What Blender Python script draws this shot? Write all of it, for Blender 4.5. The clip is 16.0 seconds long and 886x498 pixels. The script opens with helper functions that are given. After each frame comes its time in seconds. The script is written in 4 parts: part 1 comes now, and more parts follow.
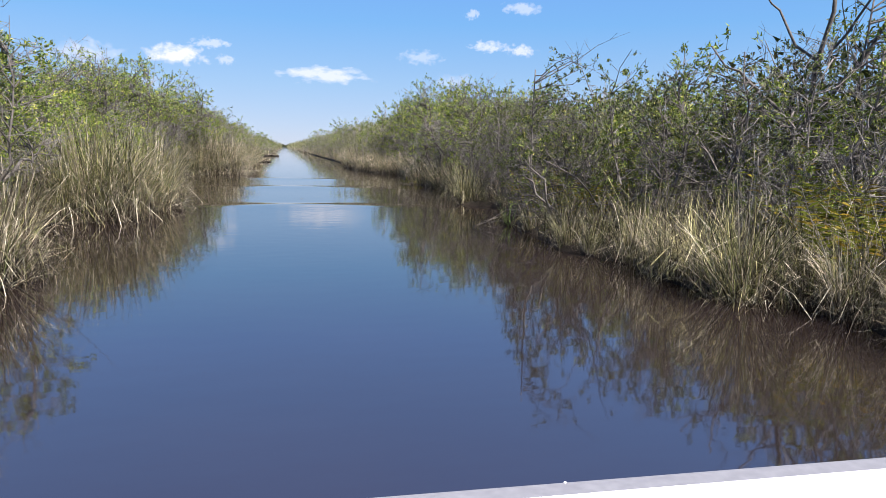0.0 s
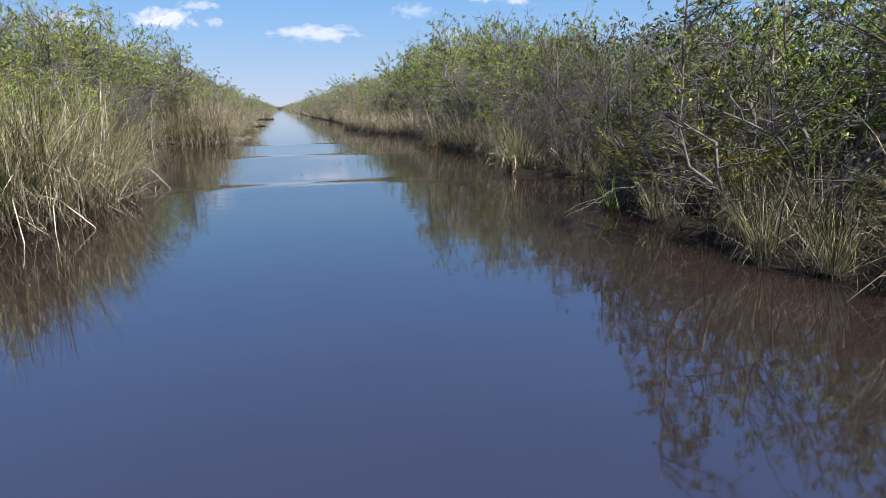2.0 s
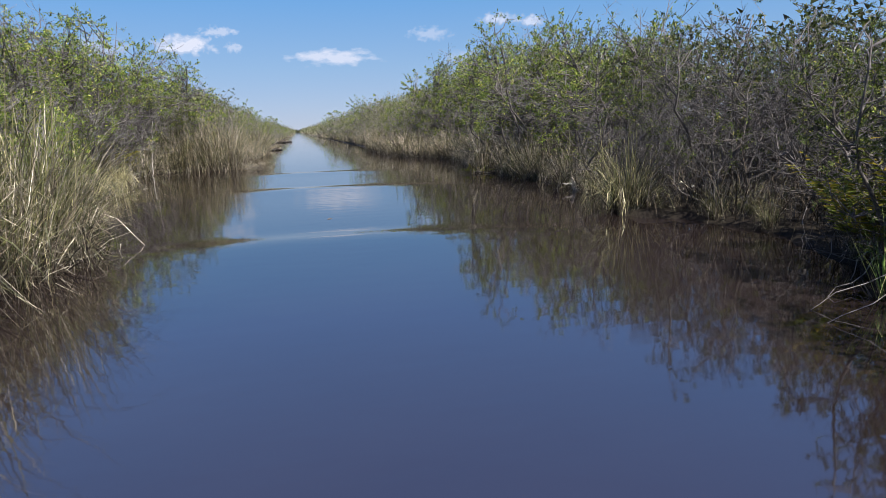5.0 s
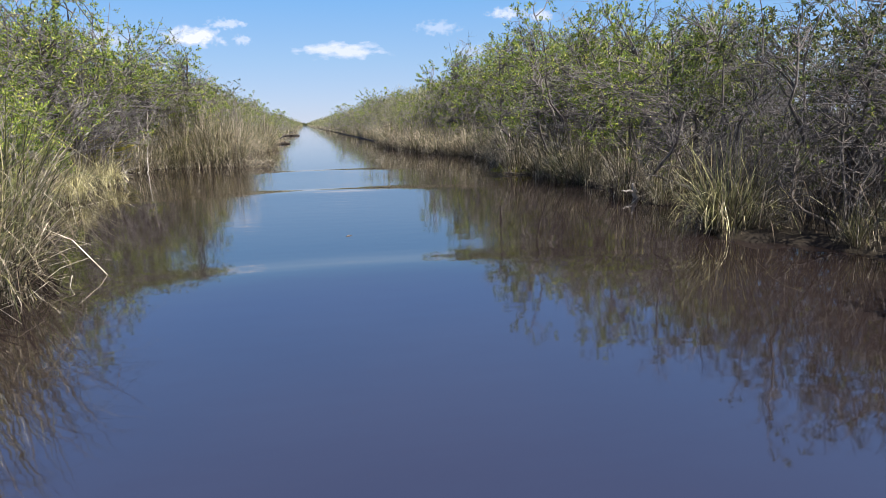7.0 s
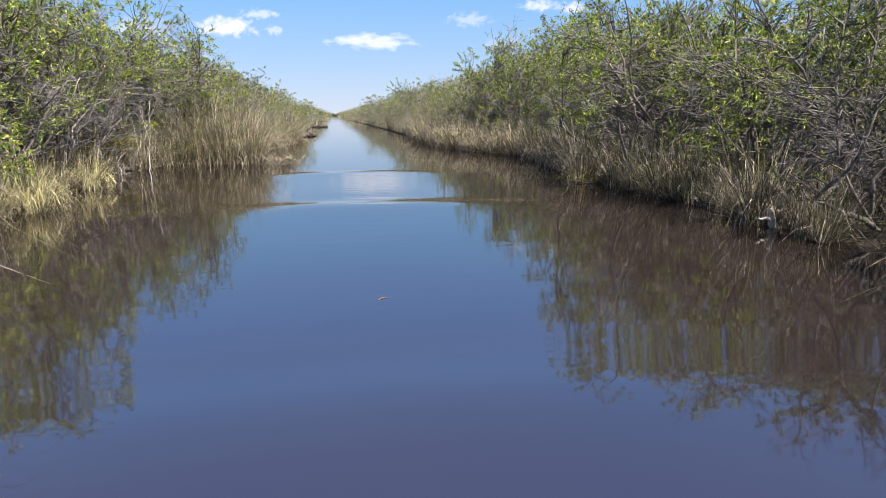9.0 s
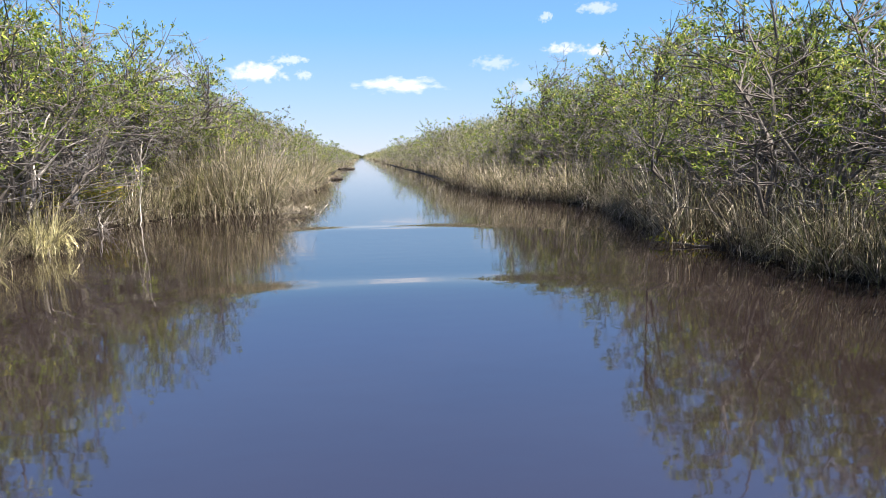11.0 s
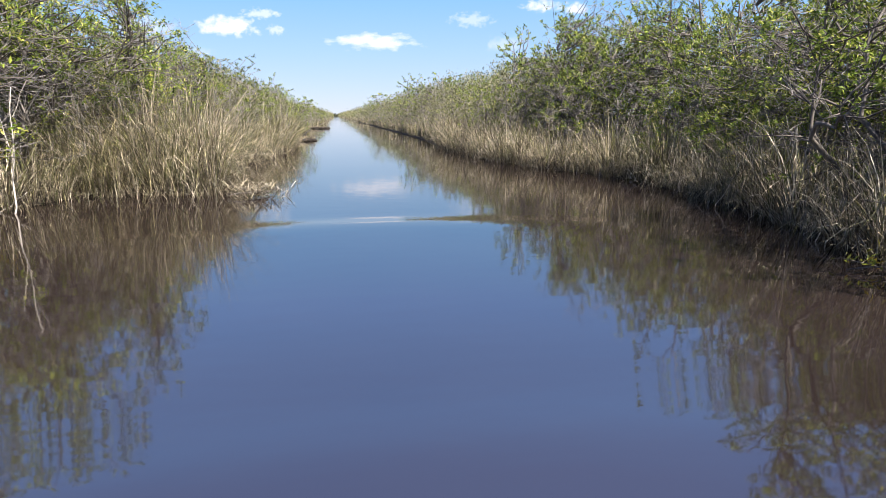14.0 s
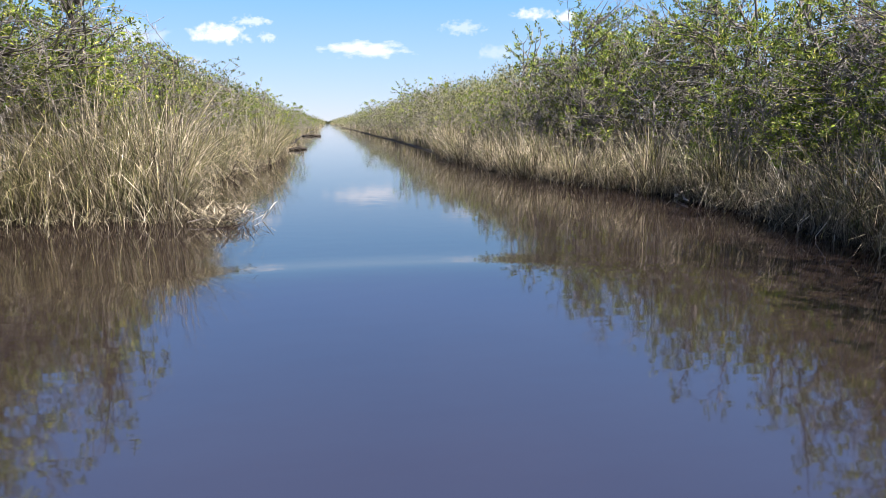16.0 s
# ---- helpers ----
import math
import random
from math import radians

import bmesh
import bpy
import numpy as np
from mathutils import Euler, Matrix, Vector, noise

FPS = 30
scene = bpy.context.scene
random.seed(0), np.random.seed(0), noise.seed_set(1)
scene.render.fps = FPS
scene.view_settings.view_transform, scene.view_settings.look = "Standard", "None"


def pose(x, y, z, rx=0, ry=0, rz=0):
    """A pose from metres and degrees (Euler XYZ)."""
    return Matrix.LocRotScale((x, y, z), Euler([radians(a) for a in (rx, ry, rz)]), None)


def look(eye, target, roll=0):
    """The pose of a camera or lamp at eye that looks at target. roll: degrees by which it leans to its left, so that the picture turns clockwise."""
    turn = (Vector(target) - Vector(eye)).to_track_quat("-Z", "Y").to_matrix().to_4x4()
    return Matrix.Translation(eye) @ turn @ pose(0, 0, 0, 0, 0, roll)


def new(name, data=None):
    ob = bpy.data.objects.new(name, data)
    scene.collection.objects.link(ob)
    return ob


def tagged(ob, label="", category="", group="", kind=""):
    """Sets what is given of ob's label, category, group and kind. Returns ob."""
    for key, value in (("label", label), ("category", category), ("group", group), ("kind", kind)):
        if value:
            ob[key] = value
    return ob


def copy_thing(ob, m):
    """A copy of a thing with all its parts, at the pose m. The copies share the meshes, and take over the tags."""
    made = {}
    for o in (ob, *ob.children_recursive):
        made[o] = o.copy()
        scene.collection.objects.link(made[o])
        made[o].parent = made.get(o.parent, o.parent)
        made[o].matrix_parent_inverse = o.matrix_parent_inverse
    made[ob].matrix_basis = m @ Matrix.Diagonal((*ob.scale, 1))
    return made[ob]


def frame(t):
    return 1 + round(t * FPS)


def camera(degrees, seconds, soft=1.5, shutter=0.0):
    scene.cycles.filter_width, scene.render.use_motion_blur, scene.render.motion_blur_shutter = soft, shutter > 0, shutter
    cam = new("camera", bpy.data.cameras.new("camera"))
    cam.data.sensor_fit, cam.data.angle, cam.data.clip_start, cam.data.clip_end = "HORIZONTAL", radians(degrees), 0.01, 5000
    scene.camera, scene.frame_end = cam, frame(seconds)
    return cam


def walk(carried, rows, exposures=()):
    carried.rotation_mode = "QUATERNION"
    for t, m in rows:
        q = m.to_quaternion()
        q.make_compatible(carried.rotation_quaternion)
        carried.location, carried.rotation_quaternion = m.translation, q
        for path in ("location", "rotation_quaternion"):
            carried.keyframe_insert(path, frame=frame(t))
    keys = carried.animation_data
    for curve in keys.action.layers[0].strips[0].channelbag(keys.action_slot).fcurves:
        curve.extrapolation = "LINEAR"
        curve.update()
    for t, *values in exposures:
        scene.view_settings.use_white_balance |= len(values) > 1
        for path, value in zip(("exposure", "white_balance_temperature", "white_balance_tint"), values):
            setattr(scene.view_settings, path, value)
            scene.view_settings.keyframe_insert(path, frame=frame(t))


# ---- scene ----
cam = camera(68.1, 16.0, soft=0.85)
# seconds, eye, target, roll
PATH = [
    (0, (0.001, 0.000, 1.653), (0.679, 2.781, 1.223), 1.40),
    (0.5, (-0.004, 1.372, 1.649), (0.730, 4.131, 1.167), 2.10),
    (1, (-0.000, 2.647, 1.623), (0.705, 5.401, 1.077), -0.10),
    (1.5, (0.060, 3.913, 1.621), (0.700, 6.677, 1.051), -0.40),
    (2, (0.088, 4.972, 1.607), (0.748, 7.722, 0.990), -1.10),
    (2.5, (0.107, 5.957, 1.592), (0.779, 8.703, 0.965), -1.60),
    (3, (0.103, 6.842, 1.586), (0.746, 9.593, 0.958), -1.60),
    (3.5, (0.130, 7.612, 1.575), (0.689, 10.390, 0.981), -2.60),
    (4, (0.127, 8.306, 1.569), (0.714, 11.091, 1.035), -2.70),
    (6.5, (-0.046, 11.296, 1.612), (0.523, 14.085, 1.088), -0.90),
    (7, (-0.012, 12.045, 1.604), (0.555, 14.829, 1.055), -1.20),
    (7.5, (0.021, 12.875, 1.594), (0.530, 15.670, 1.035), -1.20),
    (8, (0.048, 13.740, 1.595), (0.546, 16.533, 1.018), -0.70),
    (8.2, (0.090, 14.109, 1.611), (0.577, 16.902, 1.028), -0.60),
    (10.3, (0.173, 18.279, 1.725), (0.557, 21.098, 1.193), -0.50),
    (10.5, (0.164, 18.701, 1.715), (0.531, 21.529, 1.220), -0.60),
    (11, (0.112, 19.752, 1.711), (0.460, 22.597, 1.306), -0.70),
    (11.5, (0.078, 20.829, 1.705), (0.420, 23.669, 1.266), -0.30),
    (12, (0.049, 21.781, 1.711), (0.411, 24.611, 1.223), -0.60),
    (12.5, (0.009, 22.731, 1.704), (0.400, 25.553, 1.184), -0.90),
    (13, (-0.005, 23.602, 1.699), (0.392, 26.420, 1.168), -0.70),
    (13.5, (-0.027, 24.483, 1.712), (0.409, 27.290, 1.158), -0.60),
    (14, (-0.046, 25.265, 1.698), (0.403, 28.067, 1.120), -0.20),
    (14.5, (-0.063, 26.015, 1.686), (0.389, 28.813, 1.099), -1.10),
    (15, (-0.054, 26.766, 1.679), (0.412, 29.560, 1.083), -0.90),
    (15.5, (-0.045, 27.461, 1.672), (0.424, 30.259, 1.096), -0.90),
    (16, (0.003, 28.181, 1.672), (0.488, 30.982, 1.125), -0.20),
]
# seconds, stops, kelvin, tint
EXPOSURES = [(t, stops, kelvin, 15) for t, stops, kelvin in ((0.0, 1.52, 6100), (1.5, 1.5, 6050), (2.5, 1.27, 5930), (4.0, 1.1, 5880), (6.5, 1.43, 6050), (8.0, 1.5, 6150), (10.5, 1.78, 6320), (16.0, 1.8, 6370))]
walk(cam, [(t, look(eye, target, roll)) for t, eye, target, roll in PATH], EXPOSURES)

# ---- light: clear noon sky, high sun behind and to the right of the way ----
SUN_AZ, SUN_EL = radians(154), radians(51)      # azimuth from +y towards +x
world = bpy.data.worlds.new("sky")
scene.world = world
world.use_nodes = True
wn = world.node_tree
sky = wn.nodes.new("ShaderNodeTexSky")
sky.sky_type = "NISHITA"
sky.sun_disc = False
sky.sun_elevation, sky.sun_rotation = SUN_EL, SUN_AZ
sky.air_density, sky.dust_density, sky.ozone_density, sky.altitude = 0.75, 0.1, 1.6, 0.0
# the clear sky pales to a lavender white haze at the horizon and deepens to blue above
toward = wn.nodes.new("ShaderNodeTexCoord")
split = wn.nodes.new("ShaderNodeSeparateXYZ")
wn.links.new(toward.outputs["Generated"], split.inputs[0])
air = wn.nodes.new("ShaderNodeValToRGB")
for _ in range(4):
    air.color_ramp.elements.new(0.5)
for e, (p, c) in zip(air.color_ramp.elements, [(0.0, (0.37, 0.415, 0.52)), (0.09, (0.255, 0.40, 0.56)), (0.18, (0.148, 0.355, 0.61)), (0.28, (0.127, 0.295, 0.635)), (0.5, (0.108, 0.205, 0.475)), (1.0, (0.085, 0.165, 0.42))]):
    e.position, e.color = p, (*c, 1)
wn.links.new(split.outputs["Z"], air.inputs[0])
lift = wn.nodes.new("ShaderNodeMix")
lift.data_type, lift.blend_type = "RGBA", "MULTIPLY"
lift.inputs[0].default_value = 1.0
lift.inputs[7].default_value = (10, 10, 10, 1)
wn.links.new(air.outputs[0], lift.inputs[6])
haze = wn.nodes.new("ShaderNodeMix")
haze.data_type = "RGBA"
haze.inputs[0].default_value = 0.8
wn.links.new(sky.outputs[0], haze.inputs[6])
wn.links.new(lift.outputs[2], haze.inputs[7])
wn.links.new(haze.outputs[2], wn.nodes["Background"].inputs[0])
wn.nodes["Background"].inputs[1].default_value = 0.05

sun = new("sun", bpy.data.lights.new("sun", "SUN"))
sun.data.energy, sun.data.angle, sun.data.color = 5.0, radians(0.53), (1.0, 0.93, 0.82)
sun_way = Vector((math.sin(SUN_AZ) * math.cos(SUN_EL), math.cos(SUN_AZ) * math.cos(SUN_EL), math.sin(SUN_EL)))
sun.matrix_world = look(sun_way * 50, (0, 0, 0))


# ---- materials ----
def material(name):
    m = bpy.data.materials.new(name)
    m.use_nodes = True
    nt = m.node_tree
    return m, nt, nt.nodes["Principled BSDF"]


def node(nt, kind, **values):
    n = nt.nodes.new(kind)
    for k, v in values.items():
        n.inputs[k.replace("_", " ")].default_value = v
    return n


def ramp(nt, fac, stops):
    r = nt.nodes.new("ShaderNodeValToRGB")
    while len(r.color_ramp.elements) < len(stops):
        r.color_ramp.elements.new(0.5)
    for e, (p, c) in zip(r.color_ramp.elements, stops):
        e.position, e.color = p, (*c, 1)
    nt.links.new(fac, r.inputs[0])
    return r.outputs[0]


def mixed(nt, fac, a, b, blend="MIX"):
    m = nt.nodes.new("ShaderNodeMix")
    m.data_type, m.blend_type = "RGBA", blend
    for value, socket in ((fac, m.inputs[0]), (a, m.inputs[6]), (b, m.inputs[7])):
        if isinstance(value, (int, float)):
            socket.default_value = value
        elif isinstance(value, tuple):
            socket.default_value = (*value, 1)
        else:
            nt.links.new(value, socket)
    return m.outputs[2]


def plant_material(name, stops, glow=0.3, rough=0.55, patch=0.35):
    """Leaves and blades: a colour for each piece, patches of older and younger growth, light through the blade."""
    m, nt, p = material(name)
    geo = nt.nodes.new("ShaderNodeNewGeometry")
    col = ramp(nt, geo.outputs["Random Per Island"], stops)
    noise_tex = node(nt, "ShaderNodeTexNoise", Scale=1.1, Detail=3.0)
    nt.links.new(geo.outputs["Position"], noise_tex.inputs["Vector"])
    shade = ramp(nt, noise_tex.outputs[0], [(0.3, (0.52, 0.51, 0.48)), (0.72, (1.3, 1.27, 1.15))])
    col = mixed(nt, patch * 2, col, mixed(nt, 1.0, col, shade, "MULTIPLY"))
    # light clumps and dark gaps between leaves, put into the colour by noise
    fine = node(nt, "ShaderNodeTexNoise", Scale=7.0, Detail=3.0, Roughness=0.7)
    nt.links.new(geo.outputs["Position"], fine.inputs["Vector"])
    col = mixed(nt, 0.9, col, mixed(nt, 1.0, col, ramp(nt, fine.outputs[0], [(0.37, (0.4, 0.4, 0.4)), (0.63, (1.6, 1.6, 1.5))]), "MULTIPLY"))
    nt.links.new(col, p.inputs["Base Color"])
    p.inputs["Roughness"].default_value = rough
    p.inputs["Specular IOR Level"].default_value = 0.25
    tr = nt.nodes.new("ShaderNodeBsdfTranslucent")
    nt.links.new(col, tr.inputs[0])
    mix = nt.nodes.new("ShaderNodeMixShader")
    mix.inputs[0].default_value = glow
    nt.links.new(p.outputs[0], mix.inputs[1])
    nt.links.new(tr.outputs[0], mix.inputs[2])
    nt.links.new(mix.outputs[0], nt.nodes["Material Output"].inputs[0])
    return m


def bark_material(name, dark, light, scale=14.0):
    m, nt, p = material(name)
    geo = nt.nodes.new("ShaderNodeNewGeometry")
    n1 = node(nt, "ShaderNodeTexNoise", Scale=scale, Detail=6.0, Roughness=0.65)
    nt.links.new(geo.outputs["Position"], n1.inputs["Vector"])
    col = ramp(nt, n1.outputs[0], [(0.32, dark), (0.68, light)])
    col = mixed(nt, 0.6, col, mixed(nt, 1.0, col, ramp(nt, geo.outputs["Random Per Island"], [(0.0, (0.55, 0.53, 0.5)), (1.0, (1.35, 1.33, 1.3))]), "MULTIPLY"))
    nt.links.new(col, p.inputs["Base Color"])
    p.inputs["Roughness"].default_value = 0.85
    b = node(nt, "ShaderNodeBump", Strength=0.6, Distance=0.01)
    nt.links.new(n1.outputs[0], b.inputs["Height"])
    nt.links.new(b.outputs[0], p.inputs["Normal"])
    return m


LEAF = plant_material("leaf_green", [(0.0, (0.03, 0.058, 0.008)), (0.35, (0.118, 0.172, 0.026)), (0.8, (0.225, 0.284, 0.048)), (1.0, (0.42, 0.395, 0.11))], 0.3)
# olive leaves, darkened further to carry the right bank's shade in their colour
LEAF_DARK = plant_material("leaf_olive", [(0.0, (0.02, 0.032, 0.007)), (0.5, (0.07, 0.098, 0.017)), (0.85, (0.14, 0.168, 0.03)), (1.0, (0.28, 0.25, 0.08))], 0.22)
# dark olive: the shade inside the thicket is put into this leaf colour
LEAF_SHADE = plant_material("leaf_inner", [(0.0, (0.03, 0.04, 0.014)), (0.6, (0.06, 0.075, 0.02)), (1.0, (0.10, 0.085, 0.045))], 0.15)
# greyed and paled, so that distance haze sits in the leaf colour
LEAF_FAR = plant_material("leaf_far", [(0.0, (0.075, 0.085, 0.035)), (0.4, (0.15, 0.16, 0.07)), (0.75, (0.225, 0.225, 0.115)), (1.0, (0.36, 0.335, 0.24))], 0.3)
FERN = plant_material("fern_yellow_green", [(0.0, (0.09, 0.12, 0.015)), (0.6, (0.17, 0.18, 0.02)), (1.0, (0.32, 0.22, 0.03))], 0.35)
SEDGE = plant_material("sedge_green", [(0.0, (0.026, 0.032, 0.012)), (0.4, (0.08, 0.086, 0.032)), (0.75, (0.165, 0.158, 0.07)), (1.0, (0.33, 0.295, 0.17))], 0.15)
STRAW = plant_material("sedge_straw", [(0.0, (0.04, 0.031, 0.022)), (0.3, (0.128, 0.107, 0.08)), (0.7, (0.275, 0.237, 0.178)), (1.0, (0.62, 0.56, 0.47))], 0.12)
PALE_STRAW = plant_material("sedge_pale", [(0.0, (0.13, 0.115, 0.055)), (0.4, (0.32, 0.3, 0.15)), (0.8, (0.52, 0.47, 0.26)), (1.0, (0.7, 0.65, 0.46))], 0.2)
# dead blades; shade under the growth is put into this dark brown
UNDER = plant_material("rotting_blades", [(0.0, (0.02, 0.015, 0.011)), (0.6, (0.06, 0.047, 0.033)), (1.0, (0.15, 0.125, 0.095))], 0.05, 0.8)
LITTER = plant_material("dead_blades", [(0.0, (0.045, 0.034, 0.024)), (0.5, (0.15, 0.122, 0.085)), (0.85, (0.3, 0.27, 0.21)), (1.0, (0.58, 0.54, 0.46))], 0.1, 0.7)
REED = plant_material("reed_green", [(0.0, (0.07, 0.12, 0.03)), (0.7, (0.13, 0.2, 0.05)), (1.0, (0.25, 0.26, 0.09))], 0.25)
BARK = bark_material("grey_bark", (0.06, 0.052, 0.045), (0.26, 0.235, 0.21))
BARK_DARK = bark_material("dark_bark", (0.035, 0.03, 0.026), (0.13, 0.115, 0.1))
TWIG = bark_material("grey_twigs", (0.06, 0.054, 0.05), (0.29, 0.27, 0.25), 6.0)
# the grey twigs again, with the right bank's shade put into the colour
TWIG_SHADED = bark_material("dark_twigs", (0.026, 0.023, 0.021), (0.125, 0.115, 0.107), 6.0)
PALE_WOOD = bark_material("bleached_wood", (0.2, 0.18, 0.15), (0.5, 0.46, 0.41), 9.0)

MUD, nt, p = material("peat_and_marsh")
geo = nt.nodes.new("ShaderNodeNewGeometry")
n1 = node(nt, "ShaderNodeTexNoise", Scale=2.2, Detail=8.0, Roughness=0.7)
nt.links.new(geo.outputs["Position"], n1.inputs["Vector"])
nt.links.new(ramp(nt, n1.outputs[0], [(0.3, (0.008, 0.006, 0.005)), (0.5, (0.018, 0.014, 0.009)), (0.62, (0.026, 0.021, 0.013)), (0.78, (0.042, 0.035, 0.022))]), p.inputs["Base Color"])
p.inputs["Roughness"].default_value = 0.8
p.inputs["Specular IOR Level"].default_value = 0.15
b = node(nt, "ShaderNodeBump", Strength=0.8, Distance=0.05)
nt.links.new(n1.outputs[0], b.inputs["Height"])
nt.links.new(b.outputs[0], p.inputs["Normal"])

WATER, nt, p = material("dark_canal_water")
geo = nt.nodes.new("ShaderNodeNewGeometry")
n1 = node(nt, "ShaderNodeTexNoise", Scale=0.5, Detail=3.0)
nt.links.new(geo.outputs["Position"], n1.inputs["Vector"])
nt.links.new(ramp(nt, n1.outputs[0], [(0.3, (0.0135, 0.0095, 0.0086)), (0.7, (0.0165, 0.0118, 0.0106))]), p.inputs["Base Color"])
p.inputs["Roughness"].default_value = 0.045
p.inputs["IOR"].default_value = 2.05
p.inputs["Specular IOR Level"].default_value = 1.0
stretch = nt.nodes.new("ShaderNodeMapping")
stretch.inputs["Scale"].default_value = (0.7, 1.6, 1.0)
nt.links.new(geo.outputs["Position"], stretch.inputs["Vector"])
rip = node(nt, "ShaderNodeTexNoise", Scale=2.6, Detail=2.5, Roughness=0.45)
nt.links.new(stretch.outputs[0], rip.inputs["Vector"])
b = node(nt, "ShaderNodeBump", Strength=0.07, Distance=0.02)
nt.links.new(rip.outputs[0], b.inputs["Height"])
nt.links.new(b.outputs[0], p.inputs["Normal"])

CLOUD, nt, p = material("cloud")
tc = nt.nodes.new("ShaderNodeTexCoord")
sep = nt.nodes.new("ShaderNodeSeparateXYZ")
nt.links.new(tc.outputs["Object"], sep.inputs[0])
info = nt.nodes.new("ShaderNodeObjectInfo")
shift = nt.nodes.new("ShaderNodeVectorMath")
shift.operation = "ADD"
mul = nt.nodes.new("ShaderNodeMath")
mul.operation = "MULTIPLY"
mul.inputs[1].default_value = 40.0
nt.links.new(info.outputs["Random"], mul.inputs[0])
puff = nt.nodes.new("ShaderNodeMapping")
puff.inputs["Scale"].default_value = (2.4, 1.0, 1.0)
nt.links.new(tc.outputs["Object"], puff.inputs["Vector"])
nt.links.new(puff.outputs[0], shift.inputs[0])
nt.links.new(mul.outputs[0], shift.inputs[1])
n1 = node(nt, "ShaderNodeTexNoise", Scale=1.7, Detail=5.0, Roughness=0.5)
nt.links.new(shift.outputs[0], n1.inputs["Vector"])
length = nt.nodes.new("ShaderNodeVectorMath")
length.operation = "LENGTH"
nt.links.new(tc.outputs["Object"], length.inputs[0])
edge = nt.nodes.new("ShaderNodeMath")          # 0.95 - distance + (noise - 0.5) * 1.6
edge.operation = "MULTIPLY_ADD"
nt.links.new(n1.outputs[0], edge.inputs[0])
edge.inputs[1].default_value, edge.inputs[2].default_value = 1.7, -0.02
sub = nt.nodes.new("ShaderNodeMath")
sub.operation = "SUBTRACT"
nt.links.new(edge.outputs[0], sub.inputs[0])
nt.links.new(length.outputs["Value"], sub.inputs[1])
soft = nt.nodes.new("ShaderNodeMapRange")
soft.inputs["From Min"].default_value, soft.inputs["From Max"].default_value = 0.0, 0.55
soft.inputs["To Max"].default_value = 1.0
nt.links.new(sub.outputs[0], soft.inputs[0])
fade = nt.nodes.new("ShaderNodeMath")
fade.operation = "MULTIPLY"
nt.links.new(soft.outputs[0], fade.inputs[0])
sepc = nt.nodes.new("ShaderNodeSeparateColor")
nt.links.new(info.outputs["Color"], sepc.inputs[0])
nt.links.new(sepc.outputs[0], fade.inputs[1])
em = node(nt, "ShaderNodeEmission", Strength=0.38)
em.inputs[0].default_value = (0.93, 0.95, 1.0, 1)
clear = nt.nodes.new("ShaderNodeBsdfTransparent")
mix = nt.nodes.new("ShaderNodeMixShader")
nt.links.new(fade.outputs[0], mix.inputs[0])
nt.links.new(clear.outputs[0], mix.inputs[1])
nt.links.new(em.outputs[0], mix.inputs[2])
nt.links.new(mix.outputs[0], nt.nodes["Material Output"].inputs[0])

HULL, nt, p = material("white_gelcoat")
geo = nt.nodes.new("ShaderNodeNewGeometry")
n1 = node(nt, "ShaderNodeTexNoise", Scale=9.0, Detail=5.0)
nt.links.new(geo.outputs["Position"], n1.inputs["Vector"])
nt.links.new(ramp(nt, n1.outputs[0], [(0.3, (0.72, 0.72, 0.72)), (0.6, (0.82, 0.82, 0.81))]), p.inputs["Base Color"])
p.inputs["Roughness"].default_value = 0.35


# ---- mesh helpers ----


def mesh_of(name, verts, faces, mat, smooth=False):
    me = bpy.data.meshes.new(name)
    me.from_pydata(verts.tolist() if hasattr(verts, "tolist") else verts, [], faces.tolist() if hasattr(faces, "tolist") else faces)
    me.materials.append(mat)
    if smooth:
        me.polygons.foreach_set("use_smooth", [True] * len(me.polygons))
    me.update()
    return me


def part(name, me, parent, label=""):
    ob = new(name, me)
    ob.parent = parent
    return tagged(ob, label) if label else ob


def unit(v):
    return v / np.maximum(np.linalg.norm(v, axis=-1, keepdims=True), 1e-9)


def frames(d):
    """Two directions square to each way d."""
    up = np.where(np.abs(d[:, 2:3]) > 0.92, np.array([[1.0, 0, 0]]), np.array([[0, 0, 1.0]]))
    a = unit(np.cross(d, up))
    return a, np.cross(a, d)


class Tubes:
    """Tapered round limbs, gathered into one mesh."""

    def __init__(self, sides=5):
        self.v, self.f, self.n, self.sides = [], [], 0, sides

    def add(self, pts, radii, sides=None):
        s = sides or self.sides
        pts = np.asarray(pts, float)
        d = unit(np.gradient(pts, axis=0))
        a, b = frames(d)
        ang = np.arange(s) * 2 * np.pi / s
        ring = a[:, None, :] * np.cos(ang)[None, :, None] + b[:, None, :] * np.sin(ang)[None, :, None]
        v = pts[:, None, :] + ring * np.asarray(radii)[:, None, None]
        k = len(pts)
        self.v.append(v.reshape(-1, 3))
        i = np.arange(k - 1)[:, None] * s
        j = np.arange(s)[None, :]
        q = np.stack([i + j, i + (j + 1) % s, i + s + (j + 1) % s, i + s + j], -1).reshape(-1, 4) + self.n
        self.f += q.tolist()
        if s > 3:
            self.f.append([self.n + (k - 1) * s + x for x in range(s)])
        self.n += k * s

    def mesh(self, name, mat):
        return mesh_of(name, np.concatenate(self.v), self.f, mat, True)


